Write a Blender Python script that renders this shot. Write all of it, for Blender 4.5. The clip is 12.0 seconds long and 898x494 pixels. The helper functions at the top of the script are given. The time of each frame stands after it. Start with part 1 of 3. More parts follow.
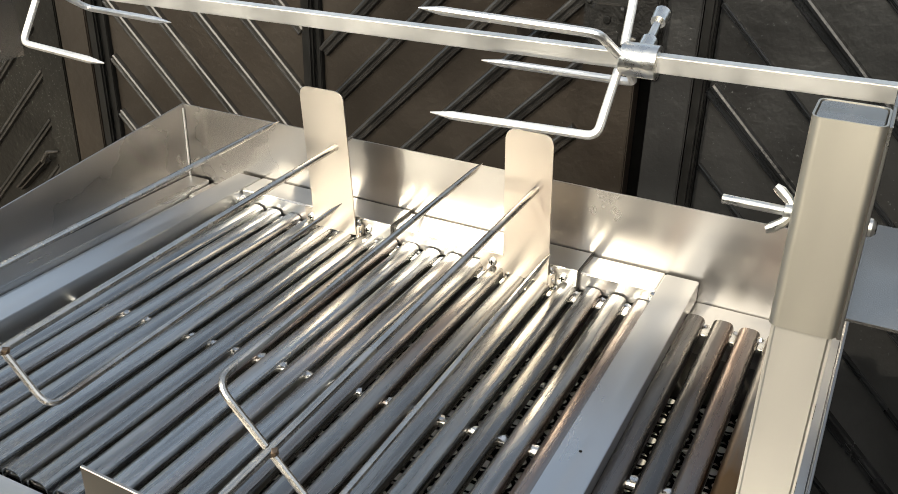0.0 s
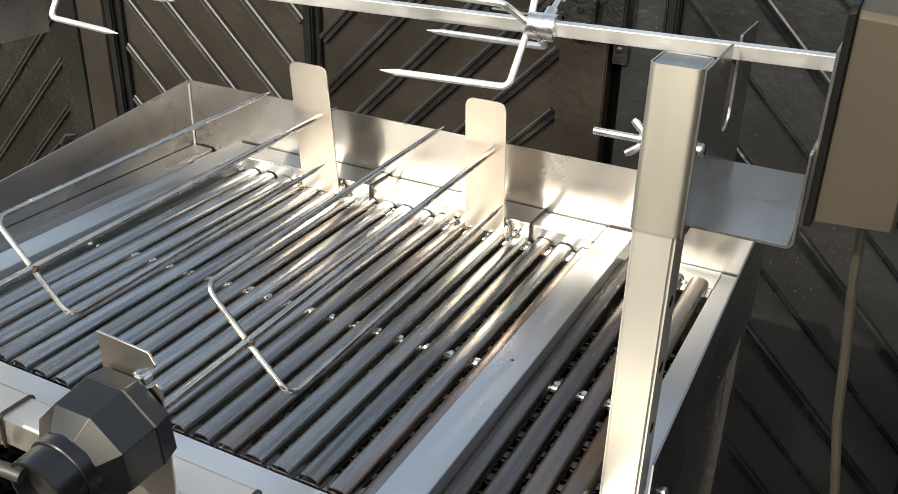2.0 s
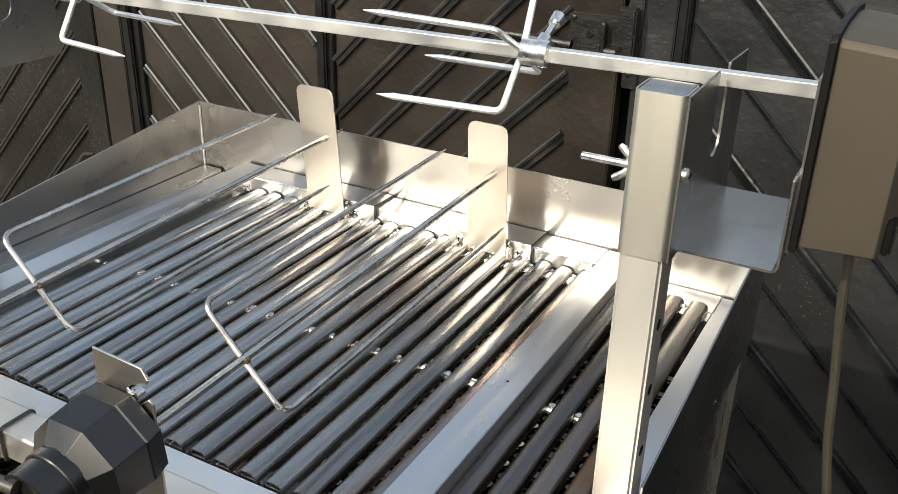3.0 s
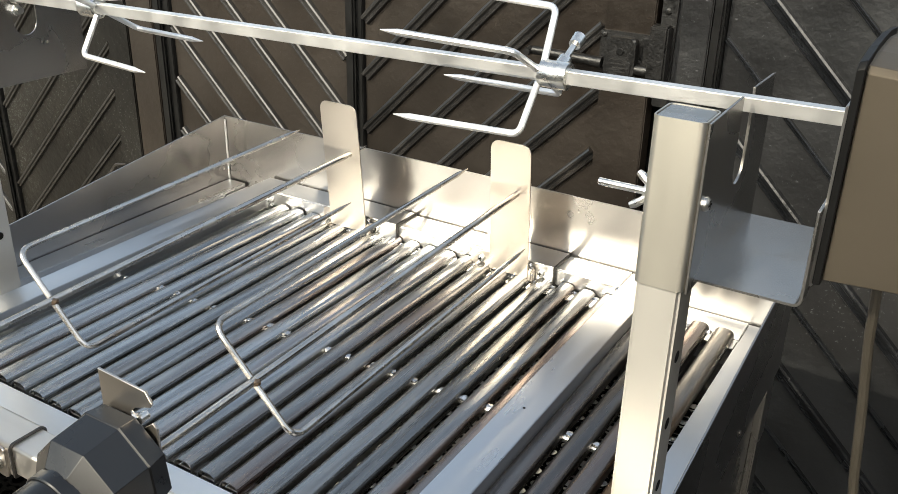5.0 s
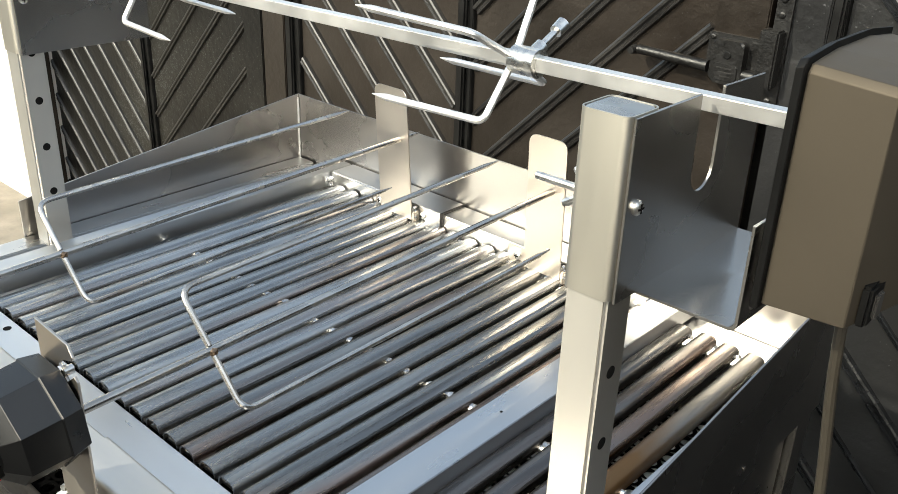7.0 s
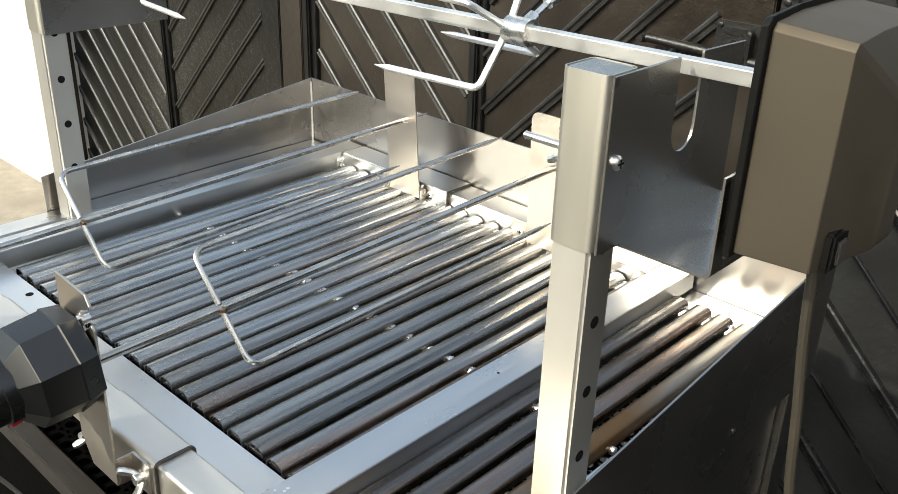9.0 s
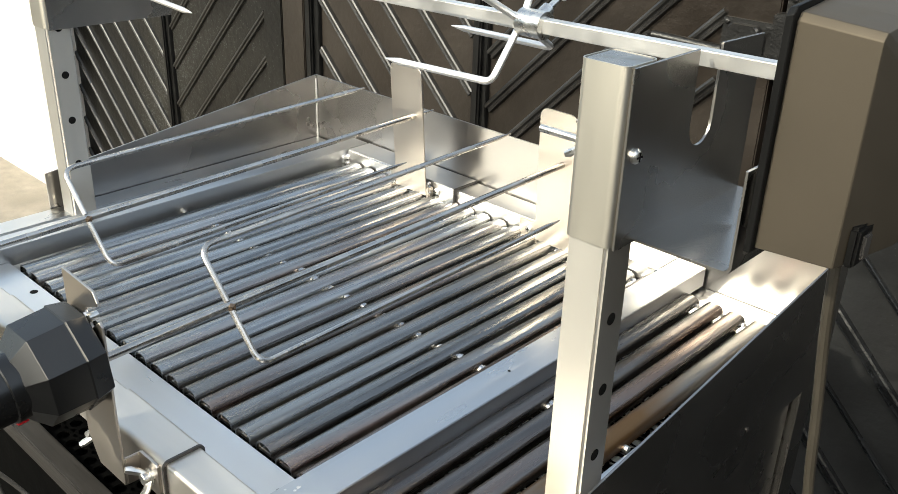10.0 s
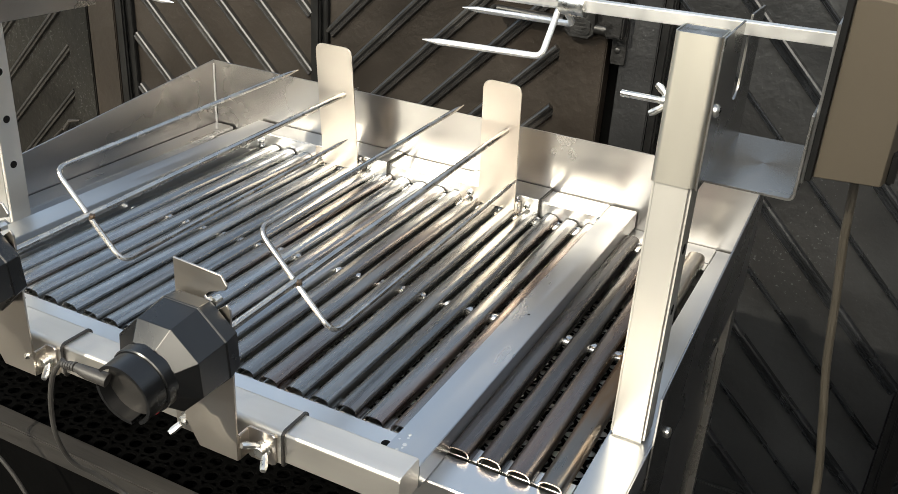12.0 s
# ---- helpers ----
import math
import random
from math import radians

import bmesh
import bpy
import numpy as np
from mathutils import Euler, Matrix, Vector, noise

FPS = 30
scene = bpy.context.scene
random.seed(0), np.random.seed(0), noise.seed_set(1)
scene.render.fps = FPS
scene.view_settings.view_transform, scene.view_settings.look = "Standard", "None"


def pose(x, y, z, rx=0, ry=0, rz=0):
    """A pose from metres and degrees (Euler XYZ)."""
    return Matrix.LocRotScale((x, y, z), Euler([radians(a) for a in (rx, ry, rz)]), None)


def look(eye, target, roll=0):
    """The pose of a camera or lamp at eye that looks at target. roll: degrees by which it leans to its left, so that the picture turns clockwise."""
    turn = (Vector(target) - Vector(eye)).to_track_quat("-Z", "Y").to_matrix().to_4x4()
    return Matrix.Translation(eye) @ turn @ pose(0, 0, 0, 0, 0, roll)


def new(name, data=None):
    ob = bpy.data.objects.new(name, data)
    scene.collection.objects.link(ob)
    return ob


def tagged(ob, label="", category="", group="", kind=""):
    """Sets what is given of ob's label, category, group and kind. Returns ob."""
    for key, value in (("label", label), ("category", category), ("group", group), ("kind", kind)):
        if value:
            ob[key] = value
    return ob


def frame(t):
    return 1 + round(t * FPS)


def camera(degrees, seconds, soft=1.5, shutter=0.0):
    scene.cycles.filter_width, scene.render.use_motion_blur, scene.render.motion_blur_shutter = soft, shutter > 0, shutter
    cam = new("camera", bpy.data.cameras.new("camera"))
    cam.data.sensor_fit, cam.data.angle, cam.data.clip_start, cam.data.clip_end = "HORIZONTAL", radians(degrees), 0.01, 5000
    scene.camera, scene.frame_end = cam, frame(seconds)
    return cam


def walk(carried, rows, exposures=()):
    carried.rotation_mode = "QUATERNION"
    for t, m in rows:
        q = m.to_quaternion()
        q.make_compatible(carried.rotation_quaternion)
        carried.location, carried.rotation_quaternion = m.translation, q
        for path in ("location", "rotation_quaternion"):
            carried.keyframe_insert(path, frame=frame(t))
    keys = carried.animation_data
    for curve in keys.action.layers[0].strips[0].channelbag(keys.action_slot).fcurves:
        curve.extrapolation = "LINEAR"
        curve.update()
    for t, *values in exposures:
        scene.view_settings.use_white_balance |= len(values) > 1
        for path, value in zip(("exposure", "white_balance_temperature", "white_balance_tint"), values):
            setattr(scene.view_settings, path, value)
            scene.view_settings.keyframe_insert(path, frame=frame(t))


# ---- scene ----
cam = camera(51.8, 12.0, soft=0.85)
METRES, EYE, TILT, LEAN, TURN = 0.8, 1.392, 0.0, 0.0, 26.1
ROWS = [
    (0.0, 0.0, 0.0, 0.0, 0.65, -26.96, -1.28),
    (0.5, -0.024, -0.0553, -0.0013, 1.26, -27.14, -1.1),
    (1.0, 0.0178, -0.1104, 0.0064, 1.31, -27.1, -1.17),
    (1.5, 0.0318, -0.1506, 0.0175, 1.32, -27.12, -1.22),
    (2.0, 0.0645, -0.1709, 0.0202, 1.58, -27.04, -1.29),
    (2.5, 0.0863, -0.1776, 0.0273, 2.04, -26.51, -1.33),
    (3.0, 0.0875, -0.1799, 0.026, 2.86, -25.76, -1.31),
    (5.0, 0.1023, -0.1588, 0.0283, 5.11, -25.04, -1.31),
    (5.5, 0.1401, -0.1346, 0.0318, 7.86, -25.14, -1.09),
    (6.0, 0.1592, -0.0791, 0.0255, 10.51, -25.34, -1.04),
    (6.5, 0.1811, -0.0605, 0.0161, 11.48, -25.17, -1.48),
    (7.0, 0.2683, -0.1017, 0.0122, 16.27, -25.46, -1.93),
    (7.5, 0.298, -0.1347, 0.0104, 17.42, -25.52, -1.75),
    (9.5, 0.3024, -0.144, -0.0047, 17.52, -25.55, -1.72),
    (10.0, 0.2892, -0.1387, -0.0081, 17.48, -25.56, -1.73),
    (10.5, 0.2443, -0.1337, -0.005, 16.83, -25.56, -1.87),
    (11.0, 0.1075, -0.0915, -0.0076, 8.94, -26.13, -2.52),
    (11.5, 0.0585, -0.1311, -0.0125, 4.66, -26.11, -3.01),
    (12.0, 0.0129, -0.2749, 0.0046, 0.99, -26.26, -3.43),
]
walk(cam, [(t, pose(0, 0, EYE, TILT, LEAN, TURN) @ pose(METRES * x, METRES * y, METRES * z, 90 + pitch, roll, yaw)) for t, x, y, z, yaw, pitch, roll in ROWS],
     exposures=((0.0, 0.10, 7150, 4), (3.0, 0.22, 6900, 4), (5.0, 0.31, 6900, 3), (6.0, 0.43, 6850, 2), (7.0, 0.43, 6800, 1), (10.4, 0.43, 6800, 1), (11.2, 0.29, 6850, 3), (12.0, 0.25, 6800, 3)))

# ---------------------------------------------------------------- world and sun
SUN_AZ = Vector((-0.43, -0.90, 0.0)).normalized()
SUN_EL = radians(35)
world = bpy.data.worlds.new("sky")
scene.world = world
world.use_nodes = True
wn = world.node_tree
sky = wn.nodes.new("ShaderNodeTexSky")
sky.sky_type = "NISHITA"
sky.sun_disc = False
sky.sun_elevation = SUN_EL
sky.dust_density, sky.ozone_density = 3.2, 1.4
sky.sun_rotation = math.atan2(-SUN_AZ.x, SUN_AZ.y)
wn.nodes["Background"].inputs["Strength"].default_value = 0.28
haze = wn.nodes.new("ShaderNodeHueSaturation")
haze.inputs["Saturation"].default_value = 0.66
haze.inputs["Value"].default_value = 1.14
wn.links.new(sky.outputs["Color"], haze.inputs["Color"])
wn.links.new(haze.outputs["Color"], wn.nodes["Background"].inputs["Color"])
sun = new("sun", bpy.data.lights.new("sun", "SUN"))
sun.data.energy = 4.3
sun.data.angle = radians(0.6)
sun.data.color = (1.0, 0.905, 0.78)
sun_dir = SUN_AZ * math.cos(SUN_EL) + Vector((0, 0, math.sin(SUN_EL)))
sun.matrix_world = look(sun_dir * 20, (0, 0, 0))


# ---------------------------------------------------------------- materials
def material(name, color, rough=0.5, metal=0.0, vary=0.25, scale=12.0, stretch=(1, 1, 1), bump=0.1, bump_scale=60.0,
             rough_vary=0.1, per_piece=0.0, second=None, second_scale=3.0, second_at=(0.45, 0.7), coat=0.0, specks=0.0, speck_color=(0.4, 0.38, 0.35)):
    """Principled surface with coarse and fine variation in object space."""
    mat = bpy.data.materials.new(name)
    mat.use_nodes = True
    nt = mat.node_tree
    n, l = nt.nodes, nt.links
    bsdf = n["Principled BSDF"]
    bsdf.inputs["Metallic"].default_value = metal
    if coat:
        bsdf.inputs["Coat Weight"].default_value = coat
        bsdf.inputs["Coat Roughness"].default_value = 0.2
    geo = n.new("ShaderNodeNewGeometry")
    mp = n.new("ShaderNodeMapping")
    mp.inputs["Scale"].default_value = stretch
    l.new(geo.outputs["Position"], mp.inputs["Vector"])
    coarse = n.new("ShaderNodeTexNoise")
    coarse.inputs["Scale"].default_value = scale
    coarse.inputs["Detail"].default_value = 5
    l.new(mp.outputs["Vector"], coarse.inputs["Vector"])
    ramp = n.new("ShaderNodeMapRange")
    ramp.inputs["From Min"].default_value, ramp.inputs["From Max"].default_value = 0.3, 0.7
    ramp.inputs["To Min"].default_value, ramp.inputs["To Max"].default_value = 1 - vary, 1 + vary
    l.new(coarse.outputs["Fac"], ramp.inputs["Value"])
    base = n.new("ShaderNodeVectorMath")
    base.operation = "SCALE"
    base.inputs[0].default_value = color
    l.new(ramp.outputs["Result"], base.inputs["Scale"])
    out = base.outputs["Vector"]
    if second:
        big = n.new("ShaderNodeTexNoise")
        big.inputs["Scale"].default_value = second_scale
        big.inputs["Detail"].default_value = 4
        l.new(mp.outputs["Vector"], big.inputs["Vector"])
        amount = n.new("ShaderNodeMapRange")
        amount.inputs["From Min"].default_value, amount.inputs["From Max"].default_value = second_at
        l.new(big.outputs["Fac"], amount.inputs["Value"])
        mix = n.new("ShaderNodeMix")
        mix.data_type = "RGBA"
        l.new(amount.outputs["Result"], mix.inputs["Factor"])
        l.new(out, mix.inputs["A"])
        mix.inputs["B"].default_value = (*second, 1)
        out = mix.outputs["Result"]
    if specks:
        sp = n.new("ShaderNodeTexNoise")
        sp.inputs["Scale"].default_value = 230
        sp.inputs["Detail"].default_value = 3
        l.new(geo.outputs["Position"], sp.inputs["Vector"])
        zone = n.new("ShaderNodeTexNoise")
        zone.inputs["Scale"].default_value = 2.2
        l.new(geo.outputs["Position"], zone.inputs["Vector"])
        both = n.new("ShaderNodeMath")
        both.operation = "MULTIPLY_ADD"
        both.inputs[1].default_value = 0.45
        l.new(zone.outputs["Fac"], both.inputs[0])
        l.new(sp.outputs["Fac"], both.inputs[2])
        cut = n.new("ShaderNodeMapRange")
        cut.inputs["From Min"].default_value, cut.inputs["From Max"].default_value = 0.92 - specks, 0.97 - specks
        l.new(both.outputs["Value"], cut.inputs["Value"])
        mix = n.new("ShaderNodeMix")
        mix.data_type = "RGBA"
        l.new(cut.outputs["Result"], mix.inputs["Factor"])
        l.new(out, mix.inputs["A"])
        mix.inputs["B"].default_value = (*speck_color, 1)
        out = mix.outputs["Result"]
    if per_piece:
        info = n.new("ShaderNodeObjectInfo")
        pr = n.new("ShaderNodeMapRange")
        pr.inputs["To Min"].default_value, pr.inputs["To Max"].default_value = 1 - per_piece, 1 + per_piece
        l.new(info.outputs["Random"], pr.inputs["Value"])
        sc = n.new("ShaderNodeVectorMath")
        sc.operation = "SCALE"
        l.new(out, sc.inputs[0])
        l.new(pr.outputs["Result"], sc.inputs["Scale"])
        out = sc.outputs["Vector"]
    l.new(out, bsdf.inputs["Base Color"])
    rr = n.new("ShaderNodeMapRange")
    rr.inputs["From Min"].default_value, rr.inputs["From Max"].default_value = 0.3, 0.7
    rr.inputs["To Min"].default_value, rr.inputs["To Max"].default_value = max(rough - rough_vary, 0.02), rough + rough_vary
    l.new(coarse.outputs["Fac"], rr.inputs["Value"])
    l.new(rr.outputs["Result"], bsdf.inputs["Roughness"])
    if bump:
        fine = n.new("ShaderNodeTexNoise")
        fine.inputs["Scale"].default_value = bump_scale
        fine.inputs["Detail"].default_value = 4
        l.new(mp.outputs["Vector"], fine.inputs["Vector"])
        bp = n.new("ShaderNodeBump")
        bp.inputs["Strength"].default_value = bump
        bp.inputs["Distance"].default_value = 0.002
        l.new(fine.outputs["Fac"], bp.inputs["Height"])
        l.new(bp.outputs["Normal"], bsdf.inputs["Normal"])
    return mat


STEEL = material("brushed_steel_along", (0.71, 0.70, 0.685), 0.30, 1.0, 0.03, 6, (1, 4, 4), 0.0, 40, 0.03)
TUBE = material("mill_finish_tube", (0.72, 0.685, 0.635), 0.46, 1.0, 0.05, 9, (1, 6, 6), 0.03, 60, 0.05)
# Same steel: darker base on side rails and posts stands in for weaker light.
STEEL_Y = material("brushed_steel_deep_dimmed", (0.54, 0.545, 0.55), 0.29, 1.0, 0.02, 6, (4, 1, 4), 0.0, 40, 0.02)
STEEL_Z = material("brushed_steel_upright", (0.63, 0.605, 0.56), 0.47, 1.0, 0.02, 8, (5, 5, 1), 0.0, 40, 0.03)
SLEEVE = material("satin_steel_sleeve", (0.56, 0.53, 0.465), 0.44, 1.0, 0.03, 8, (5, 5, 1), 0.0, 40, 0.03)
HOLDER = material("satin_steel_plate", (0.52, 0.475, 0.425), 0.34, 1.0, 0.05, 9, (1, 1, 1), 0.03, 30, 0.07)
SHEET = material("sheet_steel", (0.37, 0.355, 0.34), 0.29, 1.0, 0.06, 5, (1, 1, 1), 0.0, 30, 0.05)
PLATE = material("folded_sheet_steel", (0.39, 0.375, 0.355), 0.27, 1.0, 0.06, 8, (1, 1, 1), 0.015, 30, 0.04)
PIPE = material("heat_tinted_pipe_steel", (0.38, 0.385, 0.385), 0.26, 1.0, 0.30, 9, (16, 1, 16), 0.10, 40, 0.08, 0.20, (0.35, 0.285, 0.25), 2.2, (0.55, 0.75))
PIPE_TINTED = material("browned_pipe_steel", (0.275, 0.272, 0.265), 0.27, 1.0, 0.26, 9, (16, 1, 16), 0.10, 40, 0.08, 0.22, (0.27, 0.195, 0.165), 2.2, (0.5, 0.72))
# Darkest base of the pipe steels, with brown patches along the pipe.
PIPE_DARK = material("dark_browned_pipe_steel", (0.17, 0.162, 0.155), 0.28, 1.0, 0.28, 9, (14, 1, 14), 0.10, 40, 0.08, 0.22, (0.22, 0.155, 0.125), 2.4, (0.45, 0.7))
PIPE_RUSTED = material("rust_stained_pipe_steel", (0.24, 0.225, 0.205), 0.33, 1.0, 0.3, 12, (6, 1, 6), 0.12, 60, 0.08, 0.0, (0.20, 0.115, 0.055), 3.0, (0.47, 0.60))
ROD = material("skewer_steel", (0.52, 0.50, 0.47), 0.26, 1.0, 0.2, 30, (1, 1, 1), 0.05, 120, 0.08, 0.0, (0.30, 0.25, 0.21), 12, (0.55, 0.8))
for m, across in ((SHEET, 0.6), (HOLDER, 0.6), (PLATE, 0.7), (STEEL_Z, 0.5), (SLEEVE, 0.5), (STEEL_Y, 0.55)):
    m.node_tree.nodes["Principled BSDF"].inputs["Anisotropic"].default_value = across
    m.node_tree.nodes["Principled BSDF"].inputs["Anisotropic Rotation"].default_value = 0.25
BRIGHT = material("nickel_plated_steel", (0.80, 0.79, 0.77), 0.45, 1.0, 0.06, 40, (1, 1, 1), 0.04, 120, 0.06)
ZINC = material("zinc_plated_hardware", (0.70, 0.69, 0.66), 0.30, 1.0, 0.12, 120, (1, 1, 1), 0.1, 300, 0.08)
WELD = material("weld_bead", (0.62, 0.61, 0.6), 0.28, 1.0, 0.3, 160, (1, 1, 1), 0.5, 260, 0.1)
BURNT = material("burnt_weld", (0.17, 0.125, 0.09), 0.4, 1.0, 0.4, 160, (1, 1, 1), 0.5, 260, 0.1)
PLASTIC = material("black_plastic", (0.0045, 0.0046, 0.0050), 0.29, 0.0, 0.12, 30, (1, 1, 1), 0.02, 900, 0.04)
CASING = material("matt_black_casing", (0.0110, 0.0092, 0.0068), 0.66, 0.0, 0.10, 30, (1, 1, 1), 0.02, 900, 0.04)
HOUSE = material("plain_house_stucco", (0.30, 0.26, 0.21), 0.9, 0.0, 0.15, 4, (1, 1, 1), 0.4, 40, 0.05)
RUBBER = material("black_cable_rubber", (0.03, 0.028, 0.026), 0.5, 0.0, 0.15, 60, (1, 1, 1), 0.1, 400, 0.08)
GREYCABLE = material("dusty_cable", (0.028, 0.024, 0.018), 0.45, 0.0, 0.15, 60, (1, 1, 1), 0.1, 400, 0.08)
RED = material("red_plastic", (0.6, 0.02, 0.03), 0.35)
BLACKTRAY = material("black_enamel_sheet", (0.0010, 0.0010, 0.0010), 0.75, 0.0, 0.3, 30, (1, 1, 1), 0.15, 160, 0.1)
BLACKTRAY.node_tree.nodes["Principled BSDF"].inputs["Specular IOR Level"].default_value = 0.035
PAN = material("pale_ash_pan", (0.82, 0.80, 0.77), 0.6, 0.0, 0.12, 25, (1, 1, 1), 0.1, 90, 0.1)
YARD = material("dark_yard_ground", (0.034, 0.033, 0.032), 0.85, 0.0, 0.2, 14, (1, 1, 1), 0.5, 90, 0.06, 0.0, (0.022, 0.021, 0.020), 2.5, (0.45, 0.7))
GREYBAR = material("dull_grey_steel", (0.075, 0.07, 0.066), 0.45, 0.8, 0.15, 30, (1, 30, 30), 0.05, 60, 0.1)
WOOD = material("dark_stained_boards", (0.0078, 0.0065, 0.0055), 0.44, 0.0, 0.5, 5, (1, 1, 1), 0.8, 55, 0.12, 0.12, (0.0105, 0.0075, 0.0055), 2.2, (0.5, 0.72), 0.0, -0.055, (0.04, 0.042, 0.044))
MOSSY = material("weathered_speckled_boards", (0.0046, 0.0044, 0.0039), 0.40, 0.0, 0.5, 5, (1, 1, 1), 0.8, 55, 0.12, 0.10, (0.012, 0.011, 0.009), 2.2, (0.5, 0.72), 0.0, 0.030, (0.055, 0.058, 0.057))
# Boards and mouldings with sunless shade put into a cool, blue-black base colour.
SHADEWOOD = material("shade_toned_boards", (0.0125, 0.0132, 0.0142), 0.38, 0.0, 0.45, 6, (1, 1, 1), 0.9, 60, 0.12, 0.12, (0.0125, 0.0125, 0.0130), 2.2, (0.5, 0.72), 0.0, -0.06, (0.07, 0.072, 0.076))
SHADEBEAD = material("shade_toned_moulding", (0.0075, 0.0082, 0.0095), 0.27, 0.0, 0.4, 14, (1, 1, 1), 0.4, 60, 0.1, 0.2, (0.016, 0.017, 0.019), 7, (0.6, 0.85))
BEAD = material("dark_stained_moulding", (0.0050, 0.0044, 0.0039), 0.42, 0.0, 0.4, 14, (1, 1, 1), 0.5, 60, 0.1, 0.2, (0.02, 0.017, 0.014), 7, (0.6, 0.85))
BEAD.node_tree.nodes["Principled BSDF"].inputs["Specular IOR Level"].default_value = 0.9
GAP = material("black_gap_paint", (0.006, 0.006, 0.006), 0.4, 0.0, 0.2, 20)
IRON = material("black_painted_iron", (0.0045, 0.0043, 0.0042), 0.42, 0.0, 0.3, 60, (1, 1, 1), 0.5, 180, 0.1)
PLASTER = material("white_lime_plaster", (0.78, 0.75, 0.69), 0.85, 0.0, 0.06, 8, (1, 1, 1), 0.5, 25, 0.05, 0.0, (0.66, 0.6, 0.5), 3, (0.6, 0.85))
PAVING = material("worn_concrete_paving", (0.23, 0.205, 0.17), 0.85, 0.0, 0.2, 20, (1, 1, 1), 0.5, 90, 0.06, 0.0, (0.15, 0.13, 0.105), 2.5, (0.45, 0.7))
SEAM = material("black_cover_plastic", (0.0035, 0.0035, 0.0035), 0.5, 0.0, 0.12, 30, (1, 1, 1), 0.02, 900, 0.04)
SEAM.node_tree.nodes["Principled BSDF"].inputs["Specular IOR Level"].default_value = 0.15
HOLE = material("dark_hollow", (0.004, 0.004, 0.004), 0.8)
CASING.node_tree.nodes["Principled BSDF"].inputs["Specular IOR Level"].default_value = 1.0
PLASTIC.node_tree.nodes["Principled BSDF"].inputs["Specular IOR Level"].default_value = 0.55
HOLE.node_tree.nodes["Principled BSDF"].inputs["Specular IOR Level"].default_value = 0.1
WOOD.node_tree.nodes["Principled BSDF"].inputs["Specular IOR Level"].default_value = 0.6
WOOD.node_tree.nodes["Principled BSDF"].inputs["Specular Tint"].default_value = (1.0, 0.88, 0.77, 1)       # brown varnish
CASING.node_tree.nodes["Principled BSDF"].inputs["Specular Tint"].default_value = (1.0, 0.86, 0.68, 1)
for m in (MOSSY, GAP):
    m.node_tree.nodes["Principled BSDF"].inputs["Specular IOR Level"].default_value = 0.26    # thin worn stain, little gloss


# ---------------------------------------------------------------- mesh helpers
# The plan below is drawn in units of 0.8 m, with the paving at FLOOR.
UNIT, FLOOR = 0.8, -0.28


def plan(x, y, z):
    """A place of the plan in metres."""
    return Vector((x * UNIT, y * UNIT, (z - FLOOR) * UNIT))


def weighted_normals(bm):
    """A normal for each face corner: the faces that meet there over smooth edges, each by its area, so that flat faces stay flat beside rounded edges."""
    area = {f: f.calc_area() for f in bm.faces}
    out = []
    for f in bm.faces:
        for loop in f.loops:
            v, seen, todo = loop.vert, {f}, [f]
            while todo:
                g = todo.pop()
                for e in g.edges:
                    if e.smooth and v in e.verts:
                        for h in e.link_faces:
                            if h not in seen:
                                seen.add(h)
                                todo.append(h)
            total = Vector((0, 0, 0))
            for g in seen:
                total += g.normal * area[g]
            out.append(tuple(total.normalized()) if total.length > 0 else tuple(f.normal))
    return out


def finish(name, bm, mat, parent=None, label="", smooth=35):
    bmesh.ops.recalc_face_normals(bm, faces=bm.faces[:])
    bmesh.ops.scale(bm, vec=(UNIT, UNIT, UNIT), verts=bm.verts[:])
    me = bpy.data.meshes.new(name)
    for f in bm.faces:
        f.smooth = True
    for e in bm.edges:
        e.smooth = len(e.link_faces) == 2 and e.calc_face_angle(0) < radians(smooth)
    normals = weighted_normals(bm)
    bm.to_mesh(me)
    bm.free()
    me.normals_split_custom_set(normals)
    me.materials.append(mat)
    ob = new(name, me)
    if parent:
        ob.parent = parent
    else:
        ob.location = plan(0, 0, 0)
    if label:
        ob["label"] = label
    return ob


def part(name, bm, mat, parent, label=""):
    return finish(name, bm, mat, parent, label)


def thing(name, label, category, group="", at=(0, 0, 0)):
    ob = new(name)
    ob.empty_display_size = 0.02
    ob.location = plan(*at)
    return tagged(ob, label, category, group)


def box(x0, x1, y0, y1, z0, z1, bevel=0.0015, bm=None, seg=2):
    bm = bm or bmesh.new()
    made = bmesh.ops.create_cube(bm, size=1)["verts"]
    for v in made:
        v.co = Vector(((x0 + x1) / 2 + v.co.x * (x1 - x0), (y0 + y1) / 2 + v.co.y * (y1 - y0), (z0 + z1) / 2 + v.co.z * (z1 - z0)))
    if bevel:
        edges = list({e for v in made for e in v.link_edges})
        bmesh.ops.bevel(bm, geom=edges, offset=bevel, segments=seg, affect="EDGES", clamp_overlap=True)
    return bm


AXES = {"x": lambda u, v, w: (w, u, v), "y": lambda u, v, w: (u, w, v), "z": lambda u, v, w: (u, v, w)}


